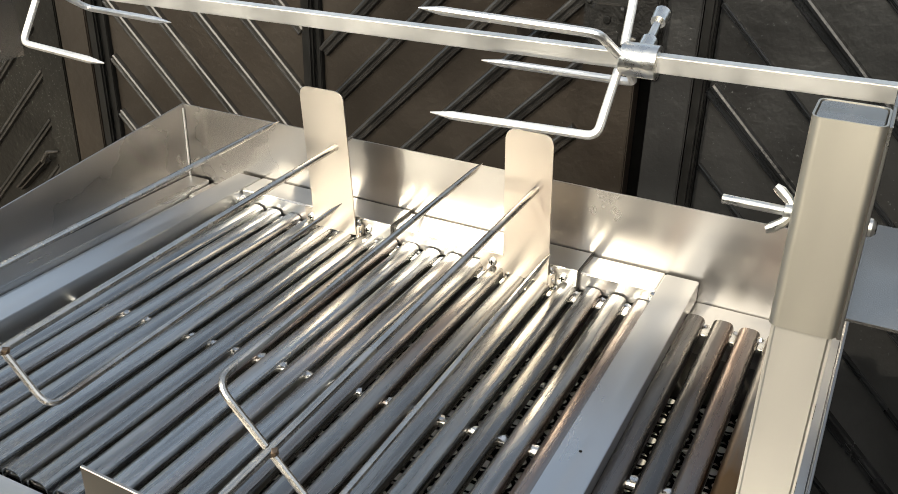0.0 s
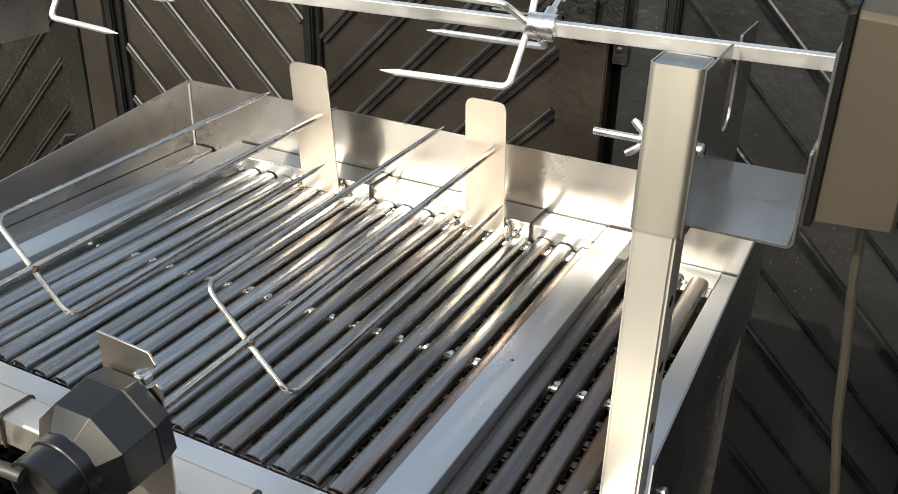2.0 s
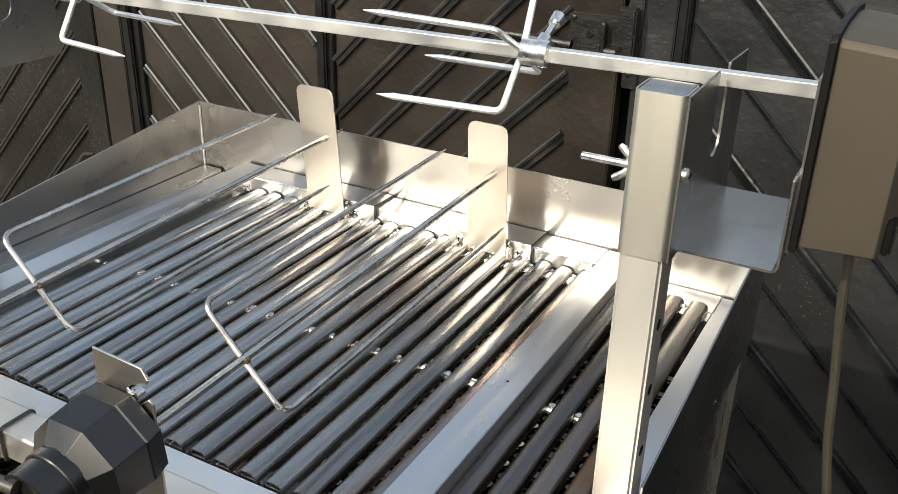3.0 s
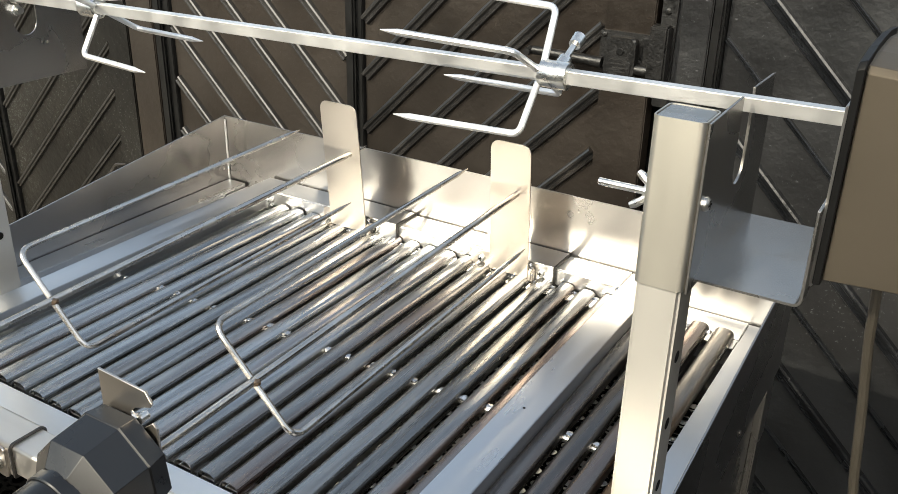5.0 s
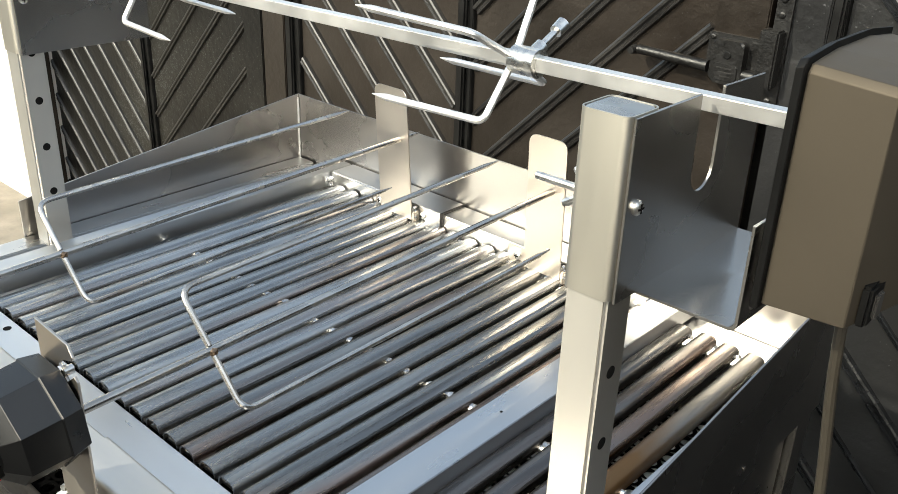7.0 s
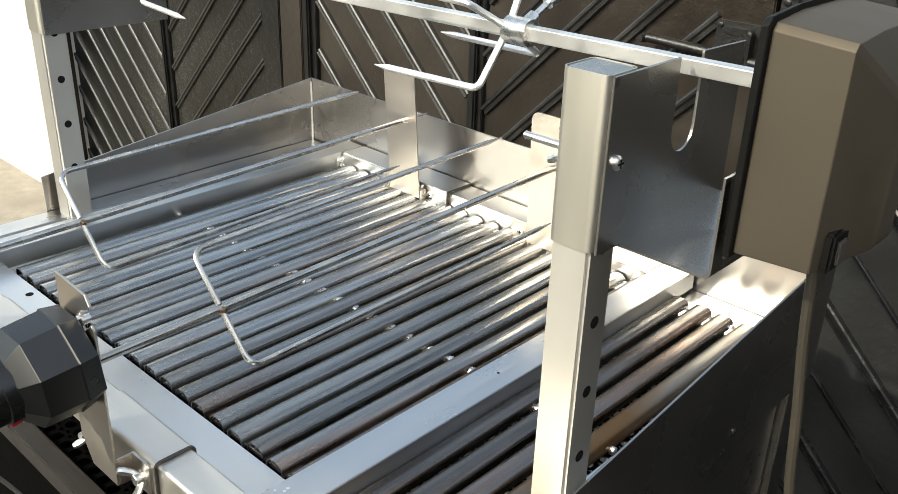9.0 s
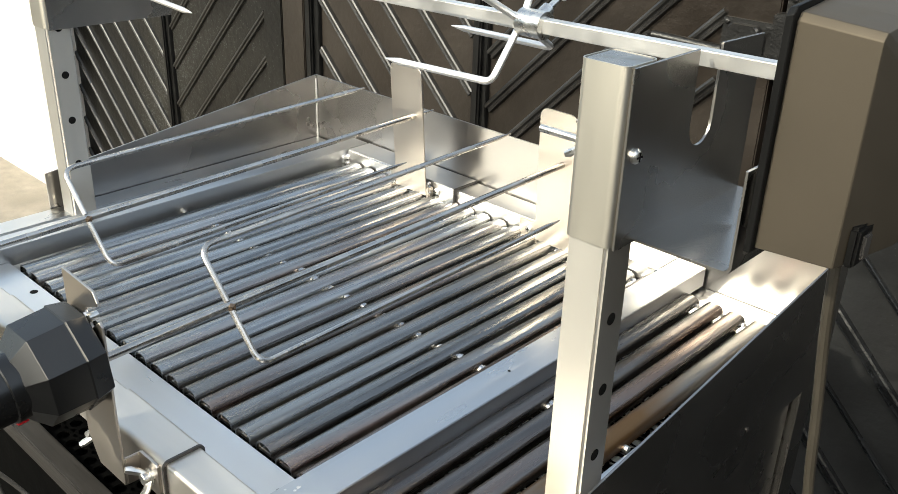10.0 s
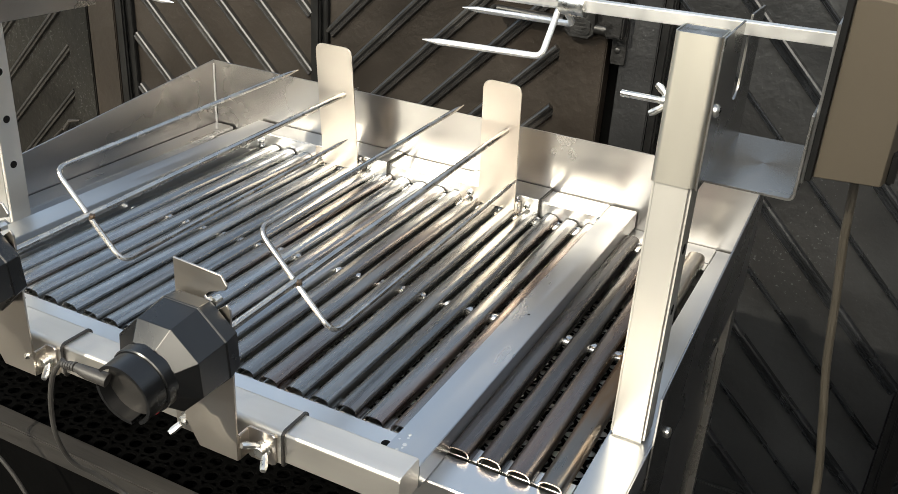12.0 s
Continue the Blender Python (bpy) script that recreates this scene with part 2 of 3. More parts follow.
def prism(outline, axis, a, b, bevel=0.0, bm=None):
    """An outline of (u, v) pairs pushed along an axis from a to b. x: (y, z), y: (x, z), z: (x, y)."""
    bm = bm or bmesh.new()
    put = AXES[axis]
    low = [bm.verts.new(put(u, v, a)) for u, v in outline]
    top = [bm.verts.new(put(u, v, b)) for u, v in outline]
    caps = [bm.faces.new(low), bm.faces.new(top)]
    k = len(outline)
    for i in range(k):
        bm.faces.new((low[i], low[(i + 1) % k], top[(i + 1) % k], top[i]))
    if bevel:
        bmesh.ops.bevel(bm, geom=list({e for f in caps for e in f.edges}), offset=bevel, segments=1, affect="EDGES")
    return bm


def round_rect(u0, u1, v0, v1, radii, steps=5):
    """Corners from lower left, anticlockwise, each with its own radius."""
    out = []
    for (cu, cv, start), r in zip(((u0, v0, 180), (u1, v0, 270), (u1, v1, 0), (u0, v1, 90)), radii):
        mu = cu + r if cu == u0 else cu - r
        mv = cv + r if cv == v0 else cv - r
        if r <= 0:
            out.append((cu, cv))
            continue
        for i in range(steps + 1):
            a = radians(start + 90 * i / steps)
            out.append((mu + r * math.cos(a), mv + r * math.sin(a)))
    return out


def ring(cu, cv, r, n, turn=0.0):
    return [(cu + r * math.cos(radians(turn) + 2 * math.pi * i / n), cv + r * math.sin(radians(turn) + 2 * math.pi * i / n)) for i in range(n)]


def sweep(path, radii, n=12, bm=None, cap=True):
    """A round bar along a path of points; radii: one, or one for each point."""
    bm = bm or bmesh.new()
    pts = [Vector(p) for p in path]
    radii = radii if isinstance(radii, (list, tuple)) else [radii] * len(pts)
    rows, up = [], None
    for i, p in enumerate(pts):
        d = (pts[min(i + 1, len(pts) - 1)] - pts[max(i - 1, 0)]).normalized()
        if up is None:
            up = d.orthogonal().normalized()
        up = (up - d * up.dot(d)).normalized()
        side = d.cross(up)
        rows.append([bm.verts.new(p + (up * math.cos(2 * math.pi * k / n) + side * math.sin(2 * math.pi * k / n)) * radii[i]) for k in range(n)])
    for a, b in zip(rows, rows[1:]):
        for k in range(n):
            bm.faces.new((a[k], a[(k + 1) % n], b[(k + 1) % n], b[k]))
    if cap:
        bm.faces.new(rows[0])
        bm.faces.new(rows[-1])
    return bm


def bent(points, radius, steps=5):
    """The same polyline with its inner corners rounded off."""
    pts = [Vector(p) for p in points]
    out = [pts[0]]
    for a, b, c in zip(pts, pts[1:], pts[2:]):
        u, w = (a - b).normalized(), (c - b).normalized()
        s, e = b + u * radius, b + w * radius
        for i in range(steps + 1):
            t = i / steps
            out.append(s * (1 - t) ** 2 + b * 2 * t * (1 - t) + e * t * t)
    return out + [pts[-1]]


def curve_points(points, n=8):
    """A smooth line through the points."""
    pts = [Vector(p) for p in points]
    out = []
    for i in range(len(pts) - 1):
        p0, p1, p2, p3 = pts[max(i - 1, 0)], pts[i], pts[i + 1], pts[min(i + 2, len(pts) - 1)]
        for k in range(n):
            t = k / n
            out.append(0.5 * (2 * p1 + (p2 - p0) * t + (2 * p0 - 5 * p1 + 4 * p2 - p3) * t * t + (3 * p1 - p0 - 3 * p2 + p3) * t ** 3))
    return out + [pts[-1]]


def blob(x, y, z, r, flat=0.6, seed=0, bm=None):
    bm = bm or bmesh.new()
    rnd = random.Random(seed)
    for v in bmesh.ops.create_icosphere(bm, subdivisions=1, radius=r)["verts"]:
        k = rnd.uniform(0.75, 1.2)
        v.co = Vector((x + v.co.x * k, y + v.co.y * k, z + v.co.z * k * flat))
    return bm


def screw_head(axis, sign, u, v, w, r=0.0045, t=0.003):
    """A domed head with a cross slot, standing on the plane w of the axis."""
    bm = bmesh.new()
    put = AXES[axis]
    rows = []
    for rr, h in ((r, 0), (r, t * 0.45), (r * 0.75, t * 0.85), (r * 0.4, t)):
        rows.append([bm.verts.new(put(a, b, w + sign * h)) for a, b in ring(u, v, rr, 14)])
    for a, b in zip(rows, rows[1:]):
        for k in range(14):
            bm.faces.new((a[k], a[(k + 1) % 14], b[(k + 1) % 14], b[k]))
    bm.faces.new(rows[-1])
    bm.faces.new(rows[0])
    return bm


def screw_slot(axis, sign, u, v, w, r=0.0045, t=0.003):
    bm = bmesh.new()
    for du, dv in ((r * 0.6, r * 0.13), (r * 0.13, r * 0.6)):
        prism([(u - du, v - dv), (u + du, v - dv), (u + du, v + dv), (u - du, v + dv)], axis, w + sign * t * 0.7, w + sign * (t + 0.0003 + du * 0.01), 0, bm)
    return bm


def wing_nut(axis, sign, u, v, w, turn=0.0, size=1.0):
    """Two flared wings on a round boss."""
    bm = bmesh.new()
    r = 0.0048 * size
    prism(ring(u, v, r, 12), axis, w, w + sign * 0.006 * size, 0.0006, bm)
    for side in (0, 180):
        a = radians(turn + side)
        c, s = math.cos(a), math.sin(a)
        put = AXES[axis]
        path, radii = [], []
        for d, h, q in ((0.003, 0.002, 0.0028), (0.007, 0.005, 0.0030), (0.011, 0.010, 0.0033), (0.013, 0.0135, 0.0024)):
            path.append(put(u + c * d * size, v + s * d * size, w + sign * h * size))
            radii.append(q * size)
        sweep(path, radii, 8, bm)
    return bm


# ---------------------------------------------------------------- ground, wall, doors
bm = bmesh.new()
bmesh.ops.create_grid(bm, x_segments=2, y_segments=2, size=400)
for v in bm.verts:
    v.co.z = FLOOR
tagged(finish("ground", bm, YARD), "dark trodden yard ground round the grill", "ground", kind="structure")
tagged(finish("pavement", box(-9.0, -2.3, -6.0, 1.86, FLOOR - 0.1, FLOOR + 0.012, 0.006), PAVING), "worn pale concrete paving in sunlight", "pavement", kind="structure")

GATE = 1.74                 # top of the boarded doors
tagged(finish("wall_house", box(-9.0, 9.0, -6.2, -5.6, FLOOR, 2.6, 0.01), HOUSE), "plain stuccoed house wall closing the yard", "wall", kind="structure")
tagged(finish("wall_white", box(-9.0, -3.668, 1.72, 2.3, FLOOR, GATE + 0.6, 0.01), PLASTER), "sunlit white lime plaster wall beside the doors", "wall", kind="structure")
tagged(finish("wall_back", box(-3.745, 3.2, 1.93, 2.0, FLOOR, GATE, 0.0), GAP), "dark backing behind the boarded doors", "wall", kind="structure")
# Unseen side fence, added; shade-toned boards keep the screens' reflections dark.
tagged(finish("wall_side", box(1.25, 1.35, -3.0, 1.80, FLOOR, GATE, 0.005), SHADEWOOD), "dark stained boarded side fence", "fence", kind="structure")

tagged(finish("door_frame", box(-3.664, -3.605, 1.712, 1.80, FLOOR, GATE, 0.006), WOOD), "dark stained timber jamb between the wall and the doors", "door frame", kind="structure")

DOOR_Y = 1.84


def diagonal(x0, x1, z0, z1, slope, cross):
    """Ends of the line z = cross + slope * x inside a rectangle, or None."""
    pts = []
    for x in (x0, x1):
        z = cross + slope * x
        if z0 <= z <= z1:
            pts.append((x, z))
    for z in (z0, z1):
        x = (z - cross) / slope
        if x0 < x < x1:
            pts.append((x, z))
    pts.sort()
    return (pts[0], pts[-1]) if len(pts) > 1 and abs(pts[0][0] - pts[-1][0]) > 0.03 else None


RIDGES = ((-0.5, -0.5), (-0.5, 0.25), (-0.40, 0.75), (-0.26, 0.80), (-0.16, 0.45), (-0.02, 0.50), (0.10, 0.95), (0.28, 1.0), (0.42, 0.8), (0.5, 0.3), (0.5, -0.5))


def moulding(a, b, wide=0.030, proud=0.014):
    """A double bead, two rounded ridges with a groove between, from a to b on the door's face."""
    (xa, za), (xb, zb) = a, b
    d = Vector((xb - xa, 0, zb - za)).normalized()
    side = Vector((-d.z, 0, d.x))
    bm = bmesh.new()
    rows = []
    for x, z in (a, b):
        p = Vector((x, DOOR_Y, z))
        rows.append([bm.verts.new(p + side * wide * s + Vector((0, -proud * h, 0))) for s, h in RIDGES])
    n = len(RIDGES)
    for k in range(n):
        bm.faces.new((rows[0][k], rows[0][(k + 1) % n], rows[1][(k + 1) % n], rows[1][k]))
    bm.faces.new(rows[0])
    bm.faces.new(rows[1])
    return bm


def door_leaf(name, label, panels, stiles, strips, boards=WOOD, beads=BEAD, slim=False):
    """panels: x0, x1, slope, crossing, step; stiles: x0, x1; strips: x0, x1."""
    leaf = tagged(thing(name, label, "door"), label, "door", kind="structure")
    for x0, x1, slope, cross, step in panels:
        part("panel", box(x0, x1, DOOR_Y, DOOR_Y + 0.03, FLOOR + 0.02, GATE - 0.02, 0.0), boards, leaf)
        for k in range(-14, 15):
            ends = diagonal(x0 + 0.002, x1 - 0.002, FLOOR + 0.14, GATE - 0.14, slope, cross + k * step)
            if ends:
                part("bead", moulding(*ends, *((0.013, 0.009) if slim and k % 2 == 0 else (0.022, 0.011) if step == 0.150 else (0.030, 0.014))), beads, leaf)
        part("bottom_rail", box(x0, x1, DOOR_Y - 0.014, DOOR_Y, FLOOR + 0.02, FLOOR + 0.14, 0.003), boards, leaf)
        part("top_rail", box(x0, x1, DOOR_Y - 0.014, DOOR_Y, GATE - 0.14, GATE - 0.02, 0.003), boards, leaf)
    for x0, x1 in stiles:
        part("stile", box(x0, x1, DOOR_Y - 0.016, DOOR_Y + 0.03, FLOOR + 0.02, GATE - 0.02, 0.003), boards, leaf)
    for x0, x1 in strips:
        mid = (x0 + x1) / 2
        part("cover_strip", box(x0, x1, DOOR_Y - 0.012, DOOR_Y + 0.03, FLOOR + 0.02, GATE - 0.02, 0.002), GAP, leaf)
        part("cover_bead", box(mid - 0.011, mid + 0.011, DOOR_Y - 0.026, DOOR_Y - 0.0125, FLOOR + 0.02, GATE - 0.02, 0.005), GAP, leaf)
    return leaf


first_leaf = door_leaf("door_1", "dark brown boarded door leaf with diagonal mouldings", ((-3.74, -2.905, -1.0, -2.515, 0.150), (-2.84, -2.232, 1.0, 3.05, 0.150)),
          ((-2.23, -2.134),), ((-2.903, -2.842),), MOSSY)
part("loose_bead", moulding((-2.42, 0.262), (-2.285, 0.382), 0.022, 0.03), GREYBAR, first_leaf, "splintered loose length of moulding")
part("loose_bead", sweep([(-2.29, DOOR_Y - 0.02, 0.380), (-2.25, DOOR_Y - 0.03, 0.418), (-2.215, DOOR_Y - 0.02, 0.424)], [0.009, 0.006, 0.003], 7), GREYBAR, first_leaf)
door_leaf("door_2", "dark brown boarded door leaf with chevron mouldings and an iron lock", ((-1.948, -1.308, -1.0, -0.88, 0.158), (-1.25, -0.596, 1.0, 1.82, 0.146)),
          ((-2.128, -2.02), (-0.594, -0.480)), ((-2.018, -1.95), (-1.306, -1.252)))
# This leaf stands out of the sun; its shade is in the board colour.
door_leaf("door_3", "dark boarded door leaf with diagonal mouldings", ((-0.331, 0.31, -1.0, 0.755, 0.165), (0.37, 1.02, 1.0, 0.4, 0.15)),
          ((-0.446, -0.362), (1.022, 1.14)), ((-0.36, -0.333), (0.312, 0.368)), SHADEWOOD, SHADEBEAD, True)

lock = thing("rim_lock", "black iron rim lock with a sliding bolt on the door stile", "lock", at=(0.014, 0, 0.013))
LY = DOOR_Y - 0.018
part("back_plate", prism(round_rect(-0.612, -0.485, 0.972, 1.060, (0.004,) * 4), "y", LY - 0.004, DOOR_Y - 0.003, 0.001), IRON, lock)
case = part("case", prism(round_rect(-0.592, -0.522, 0.962, 1.052, (0.012,) * 4), "y", LY - 0.026, LY - 0.004, 0.004), IRON, lock)
part("keyhole", prism(ring(-0.556, 1.022, 0.008, 12), "y", LY - 0.029, LY - 0.025, 0.001), GAP, case)
rating = part("rating_plate", prism(round_rect(-0.582, -0.530, 0.970, 1.004, (0.008,) * 4), "y", LY - 0.0285, LY - 0.0255, 0.001), IRON, lock)
for k in range(3):
    part("worn_lettering", box(-0.574 + 0.004 * k, -0.540, LY - 0.0295, LY - 0.0283, 0.994 - 0.0085 * k, 0.9965 - 0.0085 * k, 0), BEAD, rating, "worn raised lettering bars")
part("bolt_bar", sweep([(-0.765, LY - 0.022, 0.996), (-0.74, LY - 0.022, 0.996), (-0.60, LY - 0.016, 0.990)], [0.010, 0.010, 0.0125], 12), IRON, lock)
part("bolt_end", sweep([(-0.774, LY - 0.020, 0.994), (-0.774, LY - 0.040, 0.994)], [0.011, 0.008], 10), IRON, lock)
part("bolt_bar", sweep([(-0.522, LY - 0.014, 0.985), (-0.486, LY - 0.014, 0.985)], 0.012, 12), IRON, lock)
for u, v in ((-0.603, 1.050), (-0.495, 1.045), (-0.603, 0.980), (-0.498, 0.975)):
    part("screw", screw_head("y", -1, u, v, LY - 0.004, 0.006, 0.004), IRON, lock)
keeper = thing("lock_keeper", "black iron keeper for the lock bolt screwed to the stile", "lock", at=(0.014, 0, 0.013))
part("strap", prism(round_rect(-0.480, -0.446, 0.910, 1.20, (0.003,) * 4), "y", LY - 0.006, DOOR_Y - 0.017, 0.001), IRON, keeper)
part("staple", box(-0.492, -0.452, LY - 0.036, LY - 0.004, 0.972, 1.088, 0.004), IRON, keeper)
for v in (1.115, 1.145, 0.942):
    part("screw", screw_head("y", -1, -0.466, v, LY - 0.006, 0.007, 0.004), IRON, keeper)

# ---------------------------------------------------------------- grill
XL, XR = -0.945, 0.010      # outer sides of the base
YF, YB = 0.354, 1.012       # front of the base, back screen
TOP = 0.897                 # top of the base rails
PITCH, LAST, COUNT = 0.0314, -0.0535, 24

grill = thing("charcoal_grill", "brushed stainless steel charcoal grill with pipe grate and wind screens", "grill")
part("front_rail", box(XL, XR, YF, 0.3978, 0.857, TOP + 0.0035), STEEL, grill)
part("back_rail", box(XL + 0.042, XR - 0.045, 0.957, 1.0105, 0.857, TOP), STEEL, grill)
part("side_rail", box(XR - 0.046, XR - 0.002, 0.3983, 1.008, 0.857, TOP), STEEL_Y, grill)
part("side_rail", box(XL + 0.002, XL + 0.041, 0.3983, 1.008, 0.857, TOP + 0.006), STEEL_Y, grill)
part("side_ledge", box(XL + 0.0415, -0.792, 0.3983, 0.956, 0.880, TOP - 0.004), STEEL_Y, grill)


def screen_side(x):
    return prism([(0.512, 0.845), (1.0105, 0.845), (1.0105, 1.016), (0.512, 0.957)], "x", x - 0.0012, x + 0.0012, 0.0004)


part("side_screen", screen_side(XR), SHEET, grill)
part("side_screen", screen_side(XL), SHEET, grill)
part("back_screen", prism([(XL - 0.001, 0.845), (XR + 0.001, 0.845), (XR + 0.001, 1.016), (XL - 0.001, 1.016)], "y", YB - 0.001, YB + 0.0014, 0.0004), SHEET, grill)
part("corner_weld", sweep([(XL + 0.0025, YB - 0.003, z / 100) for z in range(90, 102)], [0.0014 + 0.0004 * (i % 2) for i in range(12)], 8), BRIGHT, grill)
part("lower_panel", box(XR - 0.012, XR - 0.009, 0.43, 0.95, 0.25, 0.8565, 0.0), SHEET, grill)
part("lower_panel", box(XL + 0.009, XL + 0.012, 0.43, 0.95, 0.25, 0.8565, 0.0), SHEET, grill)
part("lower_panel", box(XL + 0.05, XR - 0.05, 0.985, 0.988, 0.25, 0.8565, 0.0), SHEET, grill)
for x in (XL, XR - 0.04):
    for y in (YF + 0.01, 0.955):
        part("leg", box(x, x + 0.04, y, y + 0.04, FLOOR, 0.856, 0.002), PLATE, grill)
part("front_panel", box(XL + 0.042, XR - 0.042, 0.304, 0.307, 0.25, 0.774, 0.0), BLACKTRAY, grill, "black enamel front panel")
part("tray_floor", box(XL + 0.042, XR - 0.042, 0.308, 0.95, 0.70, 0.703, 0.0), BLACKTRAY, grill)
part("lower_front_bar", box(XL + 0.042, XR - 0.042, 0.298, 0.322, 0.775, 0.800), GREYBAR, grill)
part("side_screen_bolt", screw_head("x", 1, 0.577, 0.876, XR + 0.0012, 0.006, 0.004), ZINC, grill)
part("side_screen_bolt", screw_head("x", 1, 0.810, 0.866, XR + 0.0012, 0.003, 0.002), GREYBAR, grill)


def half_pipe(y0, y1, wide=0.0248, high=0.0130, wall=0.0013):
    """An upturned channel with a rounded crown, open below."""
    prof = []
    for sgn, w, h in ((1, wide / 2, high), (-1, wide / 2 - wall, high - wall)):
        arc = [(w * math.copysign(abs(math.cos(radians(a))) ** 0.64, math.cos(radians(a))), -high + h * abs(math.sin(radians(a))) ** 0.64) for a in range(0, 181, 15)]
        prof += arc if sgn > 0 else arc[::-1]
    bm = bmesh.new()
    a = [bm.verts.new((u, y0, v)) for u, v in prof]
    b = [bm.verts.new((u, y1, v)) for u, v in prof]
    k = len(prof)
    for i in range(k):
        bm.faces.new((a[i], a[(i + 1) % k], b[(i + 1) % k], b[i]))
    m = k // 2
    for i in range(m - 1):
        bm.faces.new((a[i], a[i + 1], a[k - 2 - i], a[k - 1 - i]))
        bm.faces.new((b[i], b[i + 1], b[k - 2 - i], b[k - 1 - i]))
    return bm


rnd = random.Random(4)
first = part("pipe", half_pipe(0.3990, 0.9575), PIPE, grill)
for i in range(COUNT):
    ob = first if i == 0 else new("pipe", first.data)
    ob.parent = grill
    if i < 13:
        ob.material_slots[0].link = "OBJECT"
        ob.material_slots[0].material = PIPE_RUSTED if i == 0 else PIPE_DARK if i < 5 else PIPE_TINTED
    ob.location = Vector((LAST - PITCH * i + rnd.uniform(-0.0008, 0.0008), rnd.uniform(-0.0012, 0.0012), 0.9102 + rnd.uniform(-0.0006, 0.0006))) * UNIT
part("cross_rod", sweep([(-0.80, 0.653, 0.8975), (-0.037, 0.653, 0.8975)], 0.004, 10), ZINC, grill)
for i in range(COUNT - 1):
    x = LAST - PITCH * (i + 0.5)
    part("weld", blob(x + rnd.uniform(-0.003, 0.003), 0.653 + rnd.uniform(-0.002, 0.002), 0.9030, 0.0052, 0.6, i), WELD, grill)
    part("rest_tab", box(x - 0.0035, x + 0.0035, 0.930, 0.956, 0.8964, 0.9020, 0.0012), ZINC, grill)
    part("weld", blob(x + rnd.uniform(-0.002, 0.002), 0.950, 0.902, 0.0042, 0.8, i + 50), WELD, grill)
part("grate_bearer", box(-0.80, -0.037, 0.935, 0.9565, 0.8915, 0.8964, 0.0006), STEEL, grill)
part("grate_bearer", box(-0.80, -0.037, 0.4055, 0.425, 0.8915, 0.8964, 0.0006), STEEL, grill)


def perforated(x0, x1, y0, y1, z, pitch, hole):
    """A sheet with staggered round holes."""
    verts, faces = [], []
    rows = int((y1 - y0) / pitch)
    cols = int((x1 - x0) / pitch)
    px, py = (x1 - x0) / cols, (y1 - y0) / rows
    for j in range(rows):
        shift = 0.5 * px * (j % 2)
        for i in range(cols - (j % 2)):
            cx, cy = x0 + (i + 0.5) * px + shift, y0 + (j + 0.5) * py
            b = len(verts)
            for k in range(12):
                a = 2 * math.pi * k / 12
                c, s = math.cos(a), math.sin(a)
                m = max(abs(c), abs(s))
                verts.append((cx + c / m * px / 2, cy + s / m * py / 2, z))
                verts.append((cx + c * hole / 2, cy + s * hole / 2, z))
                verts.append((cx + c * hole / 2, cy + s * hole / 2, z - 0.002))
            for k in range(12):
                p, q = b + 3 * k, b + 3 * ((k + 1) % 12)
                faces.append((p, q, q + 1, p + 1))
                faces.append((p + 1, q + 1, q + 2, p + 2))
    me = bpy.data.meshes.new("charcoal_tray")
    me.from_pydata([Vector(v) * UNIT for v in verts], [], faces)
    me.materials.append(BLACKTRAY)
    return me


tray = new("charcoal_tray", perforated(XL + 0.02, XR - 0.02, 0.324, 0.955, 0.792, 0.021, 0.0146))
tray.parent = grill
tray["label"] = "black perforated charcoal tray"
part("ash_pan", box(XL + 0.02, XR - 0.02, 0.50, 0.955, 0.7855, 0.788, 0.0), PAN, grill, "pale steel ash pan under the holes")

# ---------------------------------------------------------------- skewer frame on the grate
FT = 0.927                  # top of the rack
STRIP = 0.908               # top of its front flat bar


TUBE_Y, TUBE_Z = (0.3035, 0.3388), (0.9045, 0.9375)     # the square front tube stands a little above the rack


def tube_ring(out):
    """Cross-section of the front tube, or of a sleeve that stands out from it."""
    y0, y1, z0, z1 = TUBE_Y[0] - out, TUBE_Y[1] + out, TUBE_Z[0] - out, TUBE_Z[1] + out
    return round_rect(y0, y1, z0, z1, (0.002, 0.002, 0.003 + out, 0.004 + out), 5)


sframe = thing("skewer_rack", "square-tube steel skewer rack lying on the grate", "rack")
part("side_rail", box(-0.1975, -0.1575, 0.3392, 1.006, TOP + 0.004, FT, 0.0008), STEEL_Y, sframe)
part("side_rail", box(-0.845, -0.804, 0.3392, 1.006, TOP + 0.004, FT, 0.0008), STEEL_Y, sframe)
part("back_rail", box(-0.8035, -0.198, 0.960, 1.0095, TOP + 0.004, FT - 0.0005, 0.002), STEEL, sframe)
part("front_rail", box(-0.8038, -0.1977, 0.3392, 0.3922, TOP + 0.004, STRIP, 0.0008), STEEL, sframe)
part("front_tube", prism(tube_ring(0.0), "x", -0.845, -0.1578, 0.001), TUBE, sframe)
for x, y in ((-0.2110, 0.3725), (-0.7058, 0.3800)):
    part("bolt_hole", prism(ring(x, y, 0.0048, 16), "z", STRIP - 0.002, STRIP + 0.0003), HOLE, sframe)
part("rivet_hole", prism(ring(-0.178, 0.640, 0.0016, 10), "z", FT - 0.002, FT + 0.0003), HOLE, sframe)
